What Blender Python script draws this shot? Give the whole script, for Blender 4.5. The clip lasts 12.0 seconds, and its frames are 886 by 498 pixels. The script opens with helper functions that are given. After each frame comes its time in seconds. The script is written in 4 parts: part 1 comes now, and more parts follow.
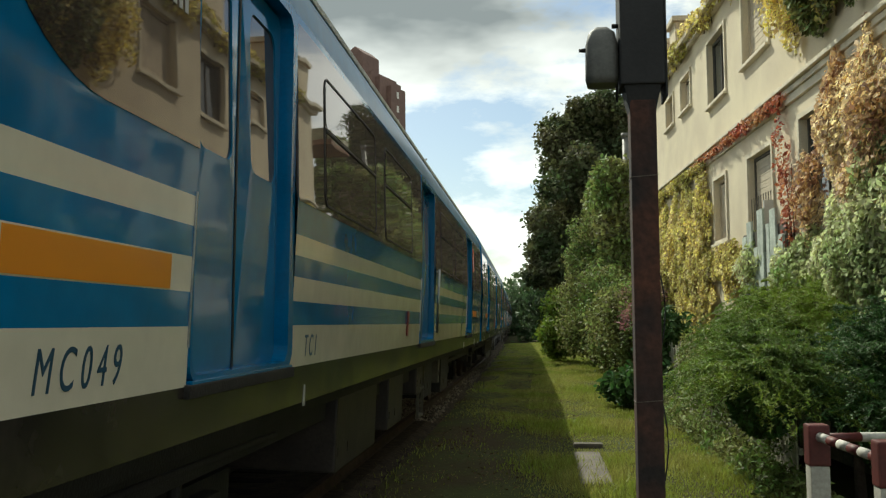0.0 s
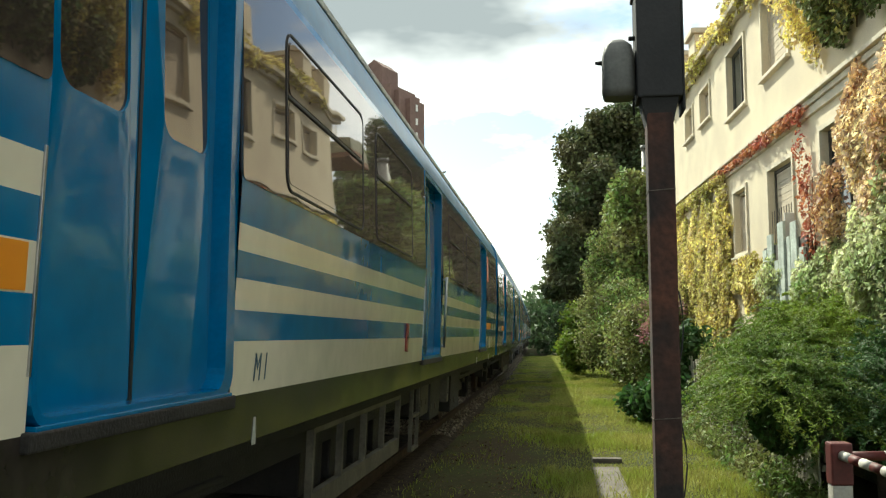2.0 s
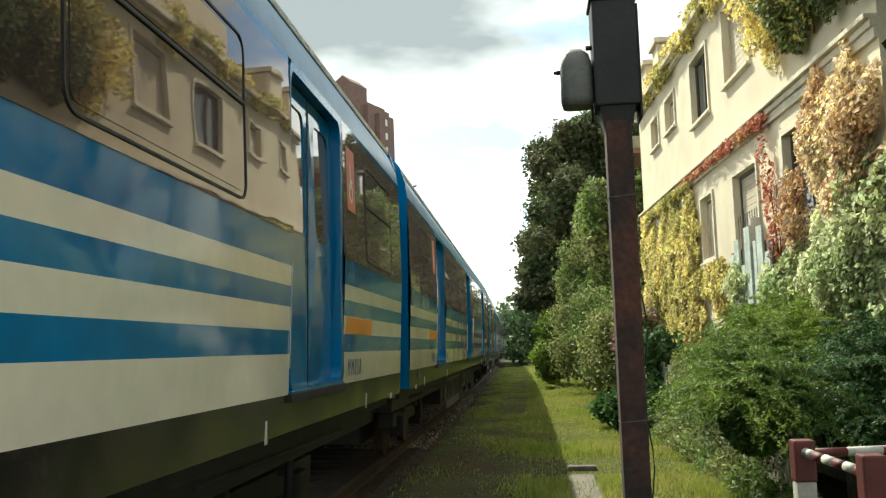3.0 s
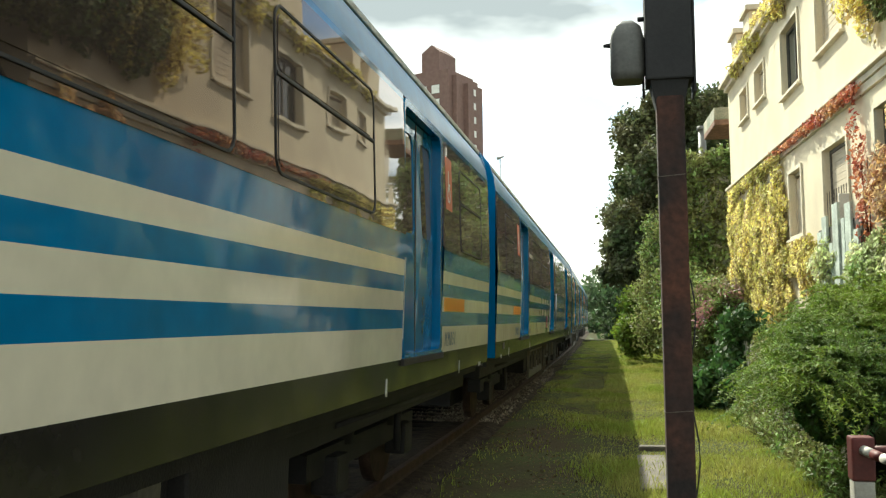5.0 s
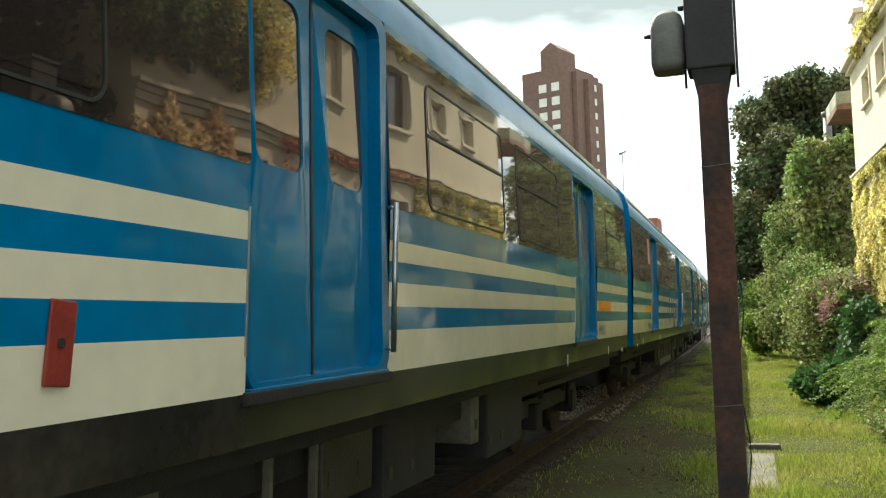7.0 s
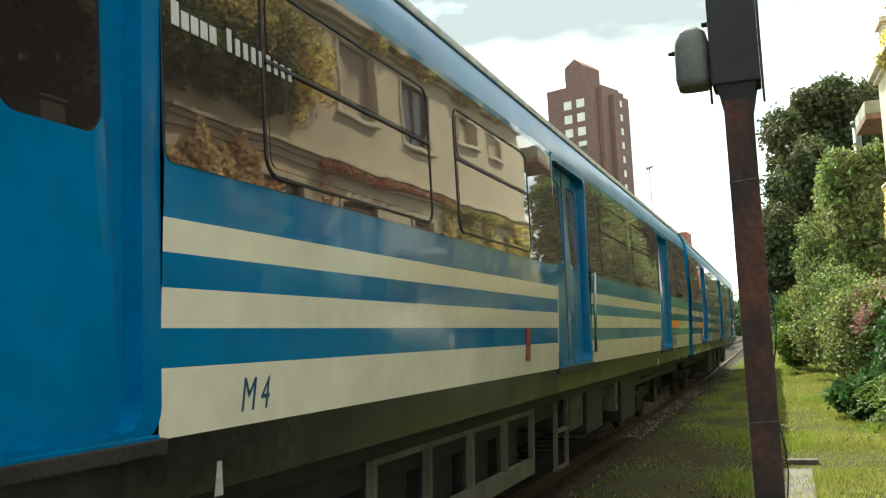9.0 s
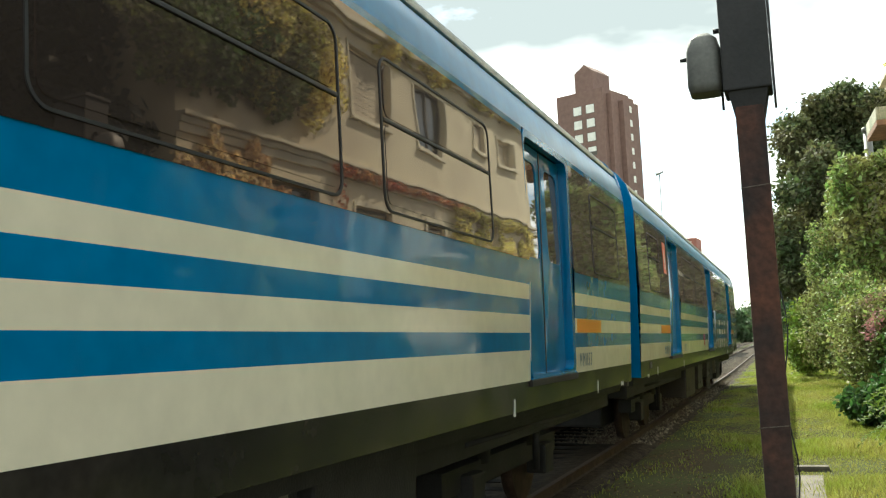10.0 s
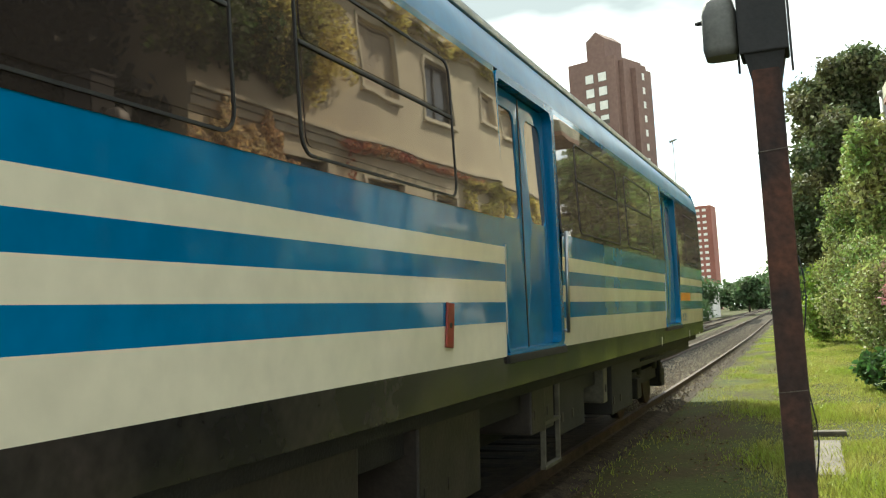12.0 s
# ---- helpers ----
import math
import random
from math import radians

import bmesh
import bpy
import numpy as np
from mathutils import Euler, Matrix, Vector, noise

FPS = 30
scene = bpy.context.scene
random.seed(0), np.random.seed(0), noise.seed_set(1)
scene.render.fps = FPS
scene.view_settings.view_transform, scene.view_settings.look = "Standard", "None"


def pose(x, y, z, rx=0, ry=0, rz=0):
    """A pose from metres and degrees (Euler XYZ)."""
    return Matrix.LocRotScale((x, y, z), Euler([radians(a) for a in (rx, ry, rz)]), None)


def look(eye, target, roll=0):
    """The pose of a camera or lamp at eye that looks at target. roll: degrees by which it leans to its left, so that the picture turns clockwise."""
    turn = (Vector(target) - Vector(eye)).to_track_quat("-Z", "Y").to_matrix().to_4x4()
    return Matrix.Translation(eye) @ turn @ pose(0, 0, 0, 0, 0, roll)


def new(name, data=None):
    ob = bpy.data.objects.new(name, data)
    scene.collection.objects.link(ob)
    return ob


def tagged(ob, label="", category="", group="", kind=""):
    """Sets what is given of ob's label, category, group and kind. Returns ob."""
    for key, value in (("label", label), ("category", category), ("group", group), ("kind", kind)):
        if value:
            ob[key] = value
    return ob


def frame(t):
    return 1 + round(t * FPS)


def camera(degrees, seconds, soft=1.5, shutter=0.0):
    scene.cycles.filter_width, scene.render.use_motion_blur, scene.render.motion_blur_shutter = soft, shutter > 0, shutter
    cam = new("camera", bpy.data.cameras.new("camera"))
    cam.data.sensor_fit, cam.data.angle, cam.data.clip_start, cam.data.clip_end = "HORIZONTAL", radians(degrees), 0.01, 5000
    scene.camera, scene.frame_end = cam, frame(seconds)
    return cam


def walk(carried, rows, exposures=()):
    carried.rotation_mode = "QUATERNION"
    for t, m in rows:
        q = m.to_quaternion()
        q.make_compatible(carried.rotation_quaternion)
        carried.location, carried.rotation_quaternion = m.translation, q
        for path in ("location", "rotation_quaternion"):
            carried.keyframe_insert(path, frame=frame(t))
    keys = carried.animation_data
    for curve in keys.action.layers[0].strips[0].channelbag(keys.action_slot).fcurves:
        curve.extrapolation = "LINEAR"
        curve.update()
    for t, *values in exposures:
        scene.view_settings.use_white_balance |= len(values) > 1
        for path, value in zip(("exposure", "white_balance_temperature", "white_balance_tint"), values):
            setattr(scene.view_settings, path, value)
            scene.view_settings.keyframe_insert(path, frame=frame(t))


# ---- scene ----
cam = camera(49.8, 12.0, soft=1.25)
PATH = [
    (0, (0.024, 0.582, 1.382), (-0.173, 2.566, 1.537), -0.4),
    (0.5, (0.021, 0.541, 1.381), (-0.182, 2.523, 1.558), -1.0),
    (1, (0.008, 0.53, 1.354), (-0.222, 2.509, 1.534), 0.1),
    (1.5, (0.022, 0.582, 1.392), (-0.211, 2.559, 1.587), -0.3),
    (2, (0.039, 0.624, 1.396), (-0.197, 2.602, 1.577), -0.3),
    (2.5, (0.032, 0.578, 1.379), (-0.188, 2.558, 1.558), -0.6),
    (3, (0.081, 0.59, 1.376), (-0.098, 2.571, 1.584), -1.9),
    (3.2, (0.106, 0.649, 1.383), (-0.147, 2.623, 1.58), -3.0),
    (4.8, (0.249, 0.735, 1.422), (-0.085, 2.704, 1.535), -1.0),
    (5, (0.289, 0.739, 1.426), (-0.074, 2.7, 1.577), -0.7),
    (5.5, (0.476, 0.82, 1.427), (-0.05, 2.744, 1.579), 0.5),
    (6, (0.619, 0.828, 1.427), (0.086, 2.748, 1.594), -1.1),
    (6.5, (0.669, 0.787, 1.415), (0.073, 2.689, 1.581), -1.7),
    (6.7, (0.672, 0.778, 1.409), (0.064, 2.677, 1.563), -1.6),
    (8.5, (0.674, 0.69, 1.399), (0.003, 2.564, 1.593), -2.9),
    (9, (0.677, 0.741, 1.412), (0.006, 2.615, 1.611), -2.8),
    (9.5, (0.673, 0.712, 1.405), (-0.006, 2.582, 1.608), -2.7),
    (10, (0.672, 0.71, 1.407), (-0.016, 2.576, 1.618), -2.6),
    (10.5, (0.67, 0.663, 1.389), (-0.021, 2.534, 1.539), -2.8),
    (11, (0.666, 0.762, 1.406), (-0.037, 2.629, 1.538), -2.9),
    (11.5, (0.664, 0.778, 1.411), (-0.041, 2.645, 1.547), -3.3),
    (12, (0.66, 0.714, 1.4), (-0.059, 2.574, 1.553), -3.4),
]
walk(cam, [(t, look(eye, target, roll)) for t, eye, target, roll in PATH],
     [(0.0, -0.02, 6500, -1), (0.5, 0.38, 6500, -1), (1.0, 0.53, 6500, -1), (1.5, 0.61, 6500, -1), (2.5, 0.72, 6500, -1), (5.0, 0.92, 6500, -1), (6.5, 1.07, 6500, -2), (12.0, 1.22, 6500, -2)])


# ---- light ----
SUN = Vector((-0.355, 0.63, 0.70)).normalized()      # towards the sun: ahead of the camera, over the train
world = bpy.data.worlds.new("world")
scene.world = world
world.use_nodes = True
wn, wl = world.node_tree.nodes, world.node_tree.links
wn.clear()
sky = wn.new("ShaderNodeTexSky")
sky.sky_type, sky.sun_disc = "NISHITA", False
sky.sun_elevation = math.asin(SUN.z)
sky.sun_rotation = math.atan2(SUN.x, SUN.y)
coord = wn.new("ShaderNodeTexCoord")
squash = wn.new("ShaderNodeVectorMath")
squash.operation = "MULTIPLY"
squash.inputs[1].default_value = (1.0, 1.0, 2.4)
wl.new(coord.outputs["Generated"], squash.inputs[0])
puff = wn.new("ShaderNodeTexNoise")
puff.inputs["Scale"].default_value, puff.inputs["Detail"].default_value, puff.inputs["Roughness"].default_value = 3.4, 8.0, 0.6
wl.new(squash.outputs[0], puff.inputs["Vector"])
cover = wn.new("ShaderNodeValToRGB")
cover.color_ramp.elements[0].position, cover.color_ramp.elements[1].position = 0.40, 0.50
# a rift of blue between the clouds, low ahead along the line
rift = wn.new("ShaderNodeVectorMath")
rift.operation = "DISTANCE"
rift.inputs[1].default_value = (-0.05, 0.96, 0.198 * 2.4)
wl.new(squash.outputs[0], rift.inputs[0])
clear = wn.new("ShaderNodeMapRange")
clear.inputs[1].default_value, clear.inputs[2].default_value = 0.06, 0.22
clear.inputs[3].default_value, clear.inputs[4].default_value = -0.20, 0.0
wl.new(rift.outputs["Value"], clear.inputs[0])
open_sky = wn.new("ShaderNodeMath")
open_sky.operation = "ADD"
wl.new(puff.outputs["Fac"], open_sky.inputs[0])
wl.new(clear.outputs[0], open_sky.inputs[1])
wl.new(open_sky.outputs[0], cover.inputs["Fac"])
belly = wn.new("ShaderNodeTexNoise")
belly.inputs["Scale"].default_value, belly.inputs["Detail"].default_value = 3.1, 5.0
wl.new(squash.outputs[0], belly.inputs["Vector"])
tone = wn.new("ShaderNodeValToRGB")
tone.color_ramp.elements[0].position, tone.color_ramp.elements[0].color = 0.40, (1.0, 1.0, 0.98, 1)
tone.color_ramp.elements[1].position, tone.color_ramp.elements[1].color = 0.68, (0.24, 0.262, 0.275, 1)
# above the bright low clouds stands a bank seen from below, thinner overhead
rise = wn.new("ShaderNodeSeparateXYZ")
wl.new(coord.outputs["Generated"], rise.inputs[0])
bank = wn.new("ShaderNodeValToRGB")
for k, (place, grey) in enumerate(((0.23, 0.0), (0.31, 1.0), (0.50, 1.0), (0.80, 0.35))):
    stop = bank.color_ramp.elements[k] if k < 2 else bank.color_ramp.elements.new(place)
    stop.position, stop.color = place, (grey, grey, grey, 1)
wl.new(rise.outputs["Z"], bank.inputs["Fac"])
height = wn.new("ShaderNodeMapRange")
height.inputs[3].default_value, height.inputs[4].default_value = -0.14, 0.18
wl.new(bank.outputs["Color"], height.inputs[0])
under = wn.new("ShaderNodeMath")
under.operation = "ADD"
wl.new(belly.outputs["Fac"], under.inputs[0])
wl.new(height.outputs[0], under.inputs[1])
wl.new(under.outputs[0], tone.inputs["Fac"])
sky_bg, cloud_bg, sky_mix, world_out = wn.new("ShaderNodeBackground"), wn.new("ShaderNodeBackground"), wn.new("ShaderNodeMixShader"), wn.new("ShaderNodeOutputWorld")
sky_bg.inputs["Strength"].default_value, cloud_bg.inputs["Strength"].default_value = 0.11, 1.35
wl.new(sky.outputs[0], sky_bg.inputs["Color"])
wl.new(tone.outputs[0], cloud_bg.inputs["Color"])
wl.new(cover.outputs[0], sky_mix.inputs["Fac"])
wl.new(sky_bg.outputs[0], sky_mix.inputs[1])
wl.new(cloud_bg.outputs[0], sky_mix.inputs[2])
wl.new(sky_mix.outputs[0], world_out.inputs[0])
sun = new("sun", bpy.data.lights.new("sun", "SUN"))
sun.data.energy, sun.data.angle, sun.data.color = 5.0, radians(0.6), (1.0, 0.95, 0.82)
sun.matrix_basis = look(SUN * 60, (0, 0, 0))


# ---- materials ----
def material(name, colour, rough=0.6, metal=0.0, vary=0.25, scale=6.0, bump=0.0, fine=60.0, second=None, island=0.0, coat=0.0, piece=0.0, wave=0.0):
    """Principled surface whose colour wanders at two scales, towards `second` where given."""
    m = bpy.data.materials.new(name)
    m.use_nodes = True
    n, l = m.node_tree.nodes, m.node_tree.links
    p = n["Principled BSDF"]
    p.inputs["Roughness"].default_value, p.inputs["Metallic"].default_value = rough, metal
    p.inputs["Coat Weight"].default_value = coat
    p.inputs["Coat Roughness"].default_value = 0.06
    tc = n.new("ShaderNodeTexCoord")
    big, small = n.new("ShaderNodeTexNoise"), n.new("ShaderNodeTexNoise")
    big.inputs["Scale"].default_value, big.inputs["Detail"].default_value = scale, 5.0
    small.inputs["Scale"].default_value, small.inputs["Detail"].default_value = fine, 3.0
    l.new(tc.outputs["Object"], big.inputs["Vector"])
    l.new(tc.outputs["Object"], small.inputs["Vector"])
    blend = n.new("ShaderNodeMix")
    blend.data_type = "RGBA"
    other = second or tuple(c * (1 - vary) for c in colour)
    blend.inputs[6].default_value, blend.inputs[7].default_value = (*colour, 1), (*other, 1)
    ramp = n.new("ShaderNodeMapRange")
    ramp.inputs[1].default_value, ramp.inputs[2].default_value = 0.38, 0.62
    l.new(big.outputs["Fac"], ramp.inputs[0])
    l.new(ramp.outputs[0], blend.inputs[0])
    hue = n.new("ShaderNodeHueSaturation")
    l.new(blend.outputs[2], hue.inputs["Color"])
    value = n.new("ShaderNodeMapRange")
    value.inputs[1].default_value, value.inputs[2].default_value = 0.3, 0.7
    value.inputs[3].default_value, value.inputs[4].default_value = 1 - vary * 0.5, 1 + vary * 0.5
    l.new(small.outputs["Fac"], value.inputs[0])
    last = value.outputs[0]
    if island or piece:
        source = n.new("ShaderNodeNewGeometry").outputs["Random Per Island"] if island else n.new("ShaderNodeObjectInfo").outputs["Random"]
        amount = island or piece
        rnd, times = n.new("ShaderNodeMapRange"), n.new("ShaderNodeMath")
        rnd.inputs[3].default_value, rnd.inputs[4].default_value = 1 - amount, 1 + amount
        l.new(source, rnd.inputs[0])
        times.operation = "MULTIPLY"
        l.new(rnd.outputs[0], times.inputs[0])
        l.new(last, times.inputs[1])
        last = times.outputs[0]
        shift = n.new("ShaderNodeMapRange")
        shift.inputs[3].default_value, shift.inputs[4].default_value = 0.5 - amount * 0.05, 0.5 + amount * 0.05
        l.new(source, shift.inputs[0])
        l.new(shift.outputs[0], hue.inputs["Hue"])
    l.new(last, hue.inputs["Value"])
    l.new(hue.outputs[0], p.inputs["Base Color"])
    if wave:
        ripple, w = n.new("ShaderNodeTexNoise"), n.new("ShaderNodeBump")
        ripple.inputs["Scale"].default_value, ripple.inputs["Detail"].default_value = 1.1, 1.5
        l.new(tc.outputs["Object"], ripple.inputs["Vector"])
        w.inputs["Strength"].default_value, w.inputs["Distance"].default_value = 1.0, wave
        l.new(ripple.outputs["Fac"], w.inputs["Height"])
        l.new(w.outputs[0], p.inputs["Normal"])
    if bump:
        b = n.new("ShaderNodeBump")
        b.inputs["Strength"].default_value, b.inputs["Distance"].default_value = bump, 0.02
        l.new(small.outputs["Fac"], b.inputs["Height"])
        l.new(b.outputs[0], p.inputs["Normal"])
    return m


def leaf_material(name, colour, second, island=0.45, scale=0.7):
    m = material(name, colour, 0.68, vary=0.3, scale=scale, fine=9.0, second=second, island=island)
    n, l = m.node_tree.nodes, m.node_tree.links
    p = n["Principled BSDF"]
    through_leaf, mix = n.new("ShaderNodeBsdfTranslucent"), n.new("ShaderNodeMixShader")
    source = p.inputs["Base Color"].links[0].from_socket
    l.new(source, through_leaf.inputs["Color"])
    mix.inputs[0].default_value = 0.35
    l.new(p.outputs[0], mix.inputs[1])
    l.new(through_leaf.outputs[0], mix.inputs[2])
    l.new(mix.outputs[0], n["Material Output"].inputs["Surface"])
    return m


BLUE = material("train_blue", (0.001, 0.152, 0.335), 0.06, vary=0.16, scale=1.3, fine=7, coat=0.0, wave=0.013)
BRIGHT = material("frame_blue", (0.001, 0.145, 0.32), 0.25, vary=0.18, scale=2.0, fine=40, coat=0.3)
CREAM = material("stripe_cream", (0.72, 0.65, 0.495), 0.09, vary=0.09, scale=1.1, fine=7, coat=0.0, wave=0.013)
for paint in (BLUE, BRIGHT, CREAM):
    paint.node_tree.nodes["Principled BSDF"].inputs["IOR"].default_value = 1.42
for paint in (BLUE, BRIGHT):
    paint.node_tree.nodes["Principled BSDF"].inputs["Specular Tint"].default_value = (0.35, 0.72, 1.0, 1.0)
    paint.node_tree.nodes["Principled BSDF"].inputs["Coat Tint"].default_value = (0.5, 0.8, 1.0, 1.0)
UPPER = material("weathered_blue", (0.002, 0.145, 0.30), 0.30, vary=0.22, scale=1.7, fine=9, wave=0.02)
UPPER.node_tree.nodes["Principled BSDF"].inputs["IOR"].default_value = 1.36
ORANGE = material("stripe_orange", (0.80, 0.27, 0.012), 0.35, vary=0.08, scale=2, fine=4, coat=0.2)
SKIRT = material("skirt_grey", (0.036, 0.029, 0.025), 0.20, vary=0.5, scale=1.6, fine=12, second=(0.018, 0.016, 0.015), wave=0.03)
UNDER = material("underframe_black", (0.020, 0.017, 0.015), 0.75, vary=0.5, scale=4, bump=0.3)
BOX = material("equipment_grey", (0.038, 0.028, 0.021), 0.6, vary=0.5, scale=3, fine=30, bump=0.2)
PALEBOX = material("equipment_pale", (0.125, 0.11, 0.08), 0.65, vary=0.4, scale=4, fine=30)
STEEL = material("steel", (0.42, 0.42, 0.42), 0.32, 0.9, vary=0.2)
RUBBER = material("rubber", (0.012, 0.012, 0.013), 0.55, vary=0.3)
GLASS = material("tinted_glass", (0.020, 0.016, 0.014), 0.022, vary=0.3, scale=0.8, wave=0.004)
GLASS.node_tree.nodes["Principled BSDF"].inputs["IOR"].default_value = 1.75
GLASS.node_tree.nodes["Principled BSDF"].inputs["Specular Tint"].default_value = (1.0, 0.72, 0.60, 1.0)
# a film of road dust, seen best at a slant
for dusty, amount in ((GLASS, 0.13), (BLUE, 0.03)):
    dusty.node_tree.nodes["Principled BSDF"].inputs["Sheen Weight"].default_value = amount
    dusty.node_tree.nodes["Principled BSDF"].inputs["Sheen Roughness"].default_value = 0.45
    dusty.node_tree.nodes["Principled BSDF"].inputs["Sheen Tint"].default_value = (1.0, 0.74, 0.60, 1.0)
SKIRT.node_tree.nodes["Principled BSDF"].inputs["IOR"].default_value = 1.32
GUTTER = material("gutter_white", (0.55, 0.54, 0.48), 0.5, vary=0.3, scale=5)
ROOF = material("train_roof", (0.30, 0.31, 0.31), 0.7, vary=0.3, scale=2)
RED = material("red_sign", (0.27, 0.03, 0.022), 0.45, vary=0.25, scale=8)
STICKER = material("orange_red_sticker", (0.62, 0.12, 0.05), 0.45, vary=0.15, scale=6)
WHITE = material("white_paint", (0.75, 0.75, 0.72), 0.5, vary=0.2, scale=9)
# barrier red and white, darkened to hold the bush's shade in the colour
BARRIER_RED = material("shade_dark_red", (0.10, 0.014, 0.011), 0.6, vary=0.3, scale=8)
BARRIER_WHITE = material("shade_dull_white", (0.48, 0.46, 0.40), 0.65, vary=0.3, scale=8)
INK = material("lettering_blue", (0.012, 0.06, 0.11), 0.5, vary=0.1)
RUST = material("rusty_iron", (0.082, 0.030, 0.017), 0.85, vary=0.7, scale=3.4, fine=30, bump=0.2, second=(0.018, 0.012, 0.011))
BLACKIRON = material("black_iron", (0.018, 0.016, 0.016), 0.7, vary=0.4, scale=4, bump=0.08)
LAMPGREY = material("lamp_grey", (0.15, 0.145, 0.13), 0.55, vary=0.3, scale=5, bump=0.06)
RAILTOP = material("rail_steel", (0.075, 0.048, 0.034), 0.65, 0.1, vary=0.4, scale=6)
SLEEPER = material("old_sleeper", (0.020, 0.016, 0.013), 0.9, vary=0.5, scale=5, bump=0.6, piece=0.3)
STONE = material("ballast_stone", (0.25, 0.21, 0.165), 0.9, vary=0.4, scale=3, fine=30, bump=0.5, island=0.5)
BALLAST = material("ballast_bed", (0.062, 0.047, 0.033), 0.95, vary=0.7, scale=7, fine=40, bump=0.9, second=(0.026, 0.020, 0.016))
CONCRETE = material("worn_concrete", (0.125, 0.105, 0.082), 0.85, vary=0.35, scale=4, fine=70, bump=0.4)
WALLPAINT = material("cream_render", (0.66, 0.57, 0.40), 0.85, vary=0.16, scale=0.9, fine=45, bump=0.25, second=(0.58, 0.49, 0.35))
TRIM = material("cream_moulding", (0.68, 0.60, 0.45), 0.8, vary=0.22, scale=2.5, fine=50, bump=0.2)
SHUTTER = material("closed_shutter", (0.55, 0.46, 0.33), 0.7, vary=0.2, scale=3)
PANE = material("house_glass", (0.035, 0.045, 0.045), 0.05, vary=0.3, scale=2)
DARKFRAME = material("dark_frame", (0.10, 0.085, 0.065), 0.6, vary=0.3)
ROOFTILE = material("house_roof", (0.24, 0.13, 0.085), 0.85, vary=0.35, scale=5, bump=0.4)
BRICK = material("tower_brick", (0.20, 0.120, 0.098), 0.9, vary=0.25, scale=0.10, fine=1.2, second=(0.165, 0.10, 0.083))
BRICKTWO = material("far_brick", (0.30, 0.115, 0.085), 0.9, vary=0.2, scale=0.08, fine=1.0)
BALCONY = material("balcony_white", (0.60, 0.57, 0.53), 0.8, vary=0.2, scale=0.5)
PALEBOARD = material("pale_green_board", (0.52, 0.57, 0.50), 0.75, vary=0.35, scale=3.5, fine=30)
BLIND = material("white_blind", (0.78, 0.76, 0.70), 0.7, vary=0.12, scale=0.8)
OLDWALL = material("stained_wall", (0.36, 0.33, 0.25), 0.9, vary=0.5, scale=1.6, fine=20, bump=0.5, second=(0.19, 0.20, 0.14), piece=0.3)
BARK = material("bark", (0.085, 0.062, 0.045), 0.95, vary=0.5, scale=4, fine=40, bump=0.8)
STEM = material("vine_stem", (0.12, 0.075, 0.04), 0.9, vary=0.4, scale=6)
EARTH = material("ground_earth", (0.042, 0.032, 0.014), 0.95, vary=0.5, scale=0.7, fine=22, bump=0.7, second=(0.046, 0.056, 0.015))
for dusty in (EARTH, BALLAST, STONE, SLEEPER, RAILTOP):
    dusty.node_tree.nodes["Principled BSDF"].inputs["Specular IOR Level"].default_value = 0.12
L_TREE = leaf_material("leaf_dark", (0.062, 0.088, 0.030), (0.12, 0.115, 0.048))
# near-black leaf: the unseen tree's shade is put into its colour
L_SHADE = leaf_material("leaf_painted_shade", (0.012, 0.019, 0.008), (0.020, 0.020, 0.011))
LITTER = material("dead_leaf", (0.11, 0.065, 0.03), 0.9, vary=0.4, scale=3, island=0.5)
L_IVY = leaf_material("leaf_ivy", (0.12, 0.175, 0.040), (0.25, 0.25, 0.085), island=0.7)
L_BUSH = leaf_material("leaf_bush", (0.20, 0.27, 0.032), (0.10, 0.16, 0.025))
# leaf of the low shrubs, also the painted shade of the feathery bush
L_SHRUB_SHADE = leaf_material("leaf_shrub_and_shade", (0.035, 0.085, 0.020), (0.06, 0.12, 0.03))
L_YELLOW = leaf_material("leaf_yellow", (0.82, 0.68, 0.26), (0.36, 0.32, 0.08), island=0.55)
L_PALE = leaf_material("leaf_pale", (0.66, 0.66, 0.36), (0.24, 0.32, 0.11), island=0.6)
L_RED = leaf_material("leaf_red", (0.46, 0.11, 0.07), (0.50, 0.26, 0.12), island=0.4)
L_TAN = leaf_material("leaf_tan", (0.85, 0.69, 0.42), (0.50, 0.28, 0.13), island=0.55)
L_PINK = leaf_material("leaf_pink", (0.34, 0.15, 0.16), (0.13, 0.15, 0.06), island=0.4)
GRASS = leaf_material("grass_blade", (0.23, 0.29, 0.038), (0.33, 0.32, 0.08), island=0.35)
FARLEAF = leaf_material("leaf_far", (0.055, 0.10, 0.035), (0.08, 0.12, 0.05))


# ---- mesh helpers ----
def box_into(bm, x0, y0, z0, x1, y1, z1, slot=0):
    v = [bm.verts.new(c) for c in ((x0, y0, z0), (x1, y0, z0), (x1, y1, z0), (x0, y1, z0), (x0, y0, z1), (x1, y0, z1), (x1, y1, z1), (x0, y1, z1))]
    for q in ((0, 3, 2, 1), (4, 5, 6, 7), (0, 1, 5, 4), (1, 2, 6, 5), (2, 3, 7, 6), (3, 0, 4, 7)):
        bm.faces.new([v[i] for i in q]).material_index = slot


def box(x0, y0, z0, x1, y1, z1, bevel=0.0):
    bm = bmesh.new()
    box_into(bm, x0, y0, z0, x1, y1, z1)
    if bevel:
        bmesh.ops.bevel(bm, geom=bm.edges[:], offset=bevel, segments=2, affect="EDGES", profile=0.6)
    return bm


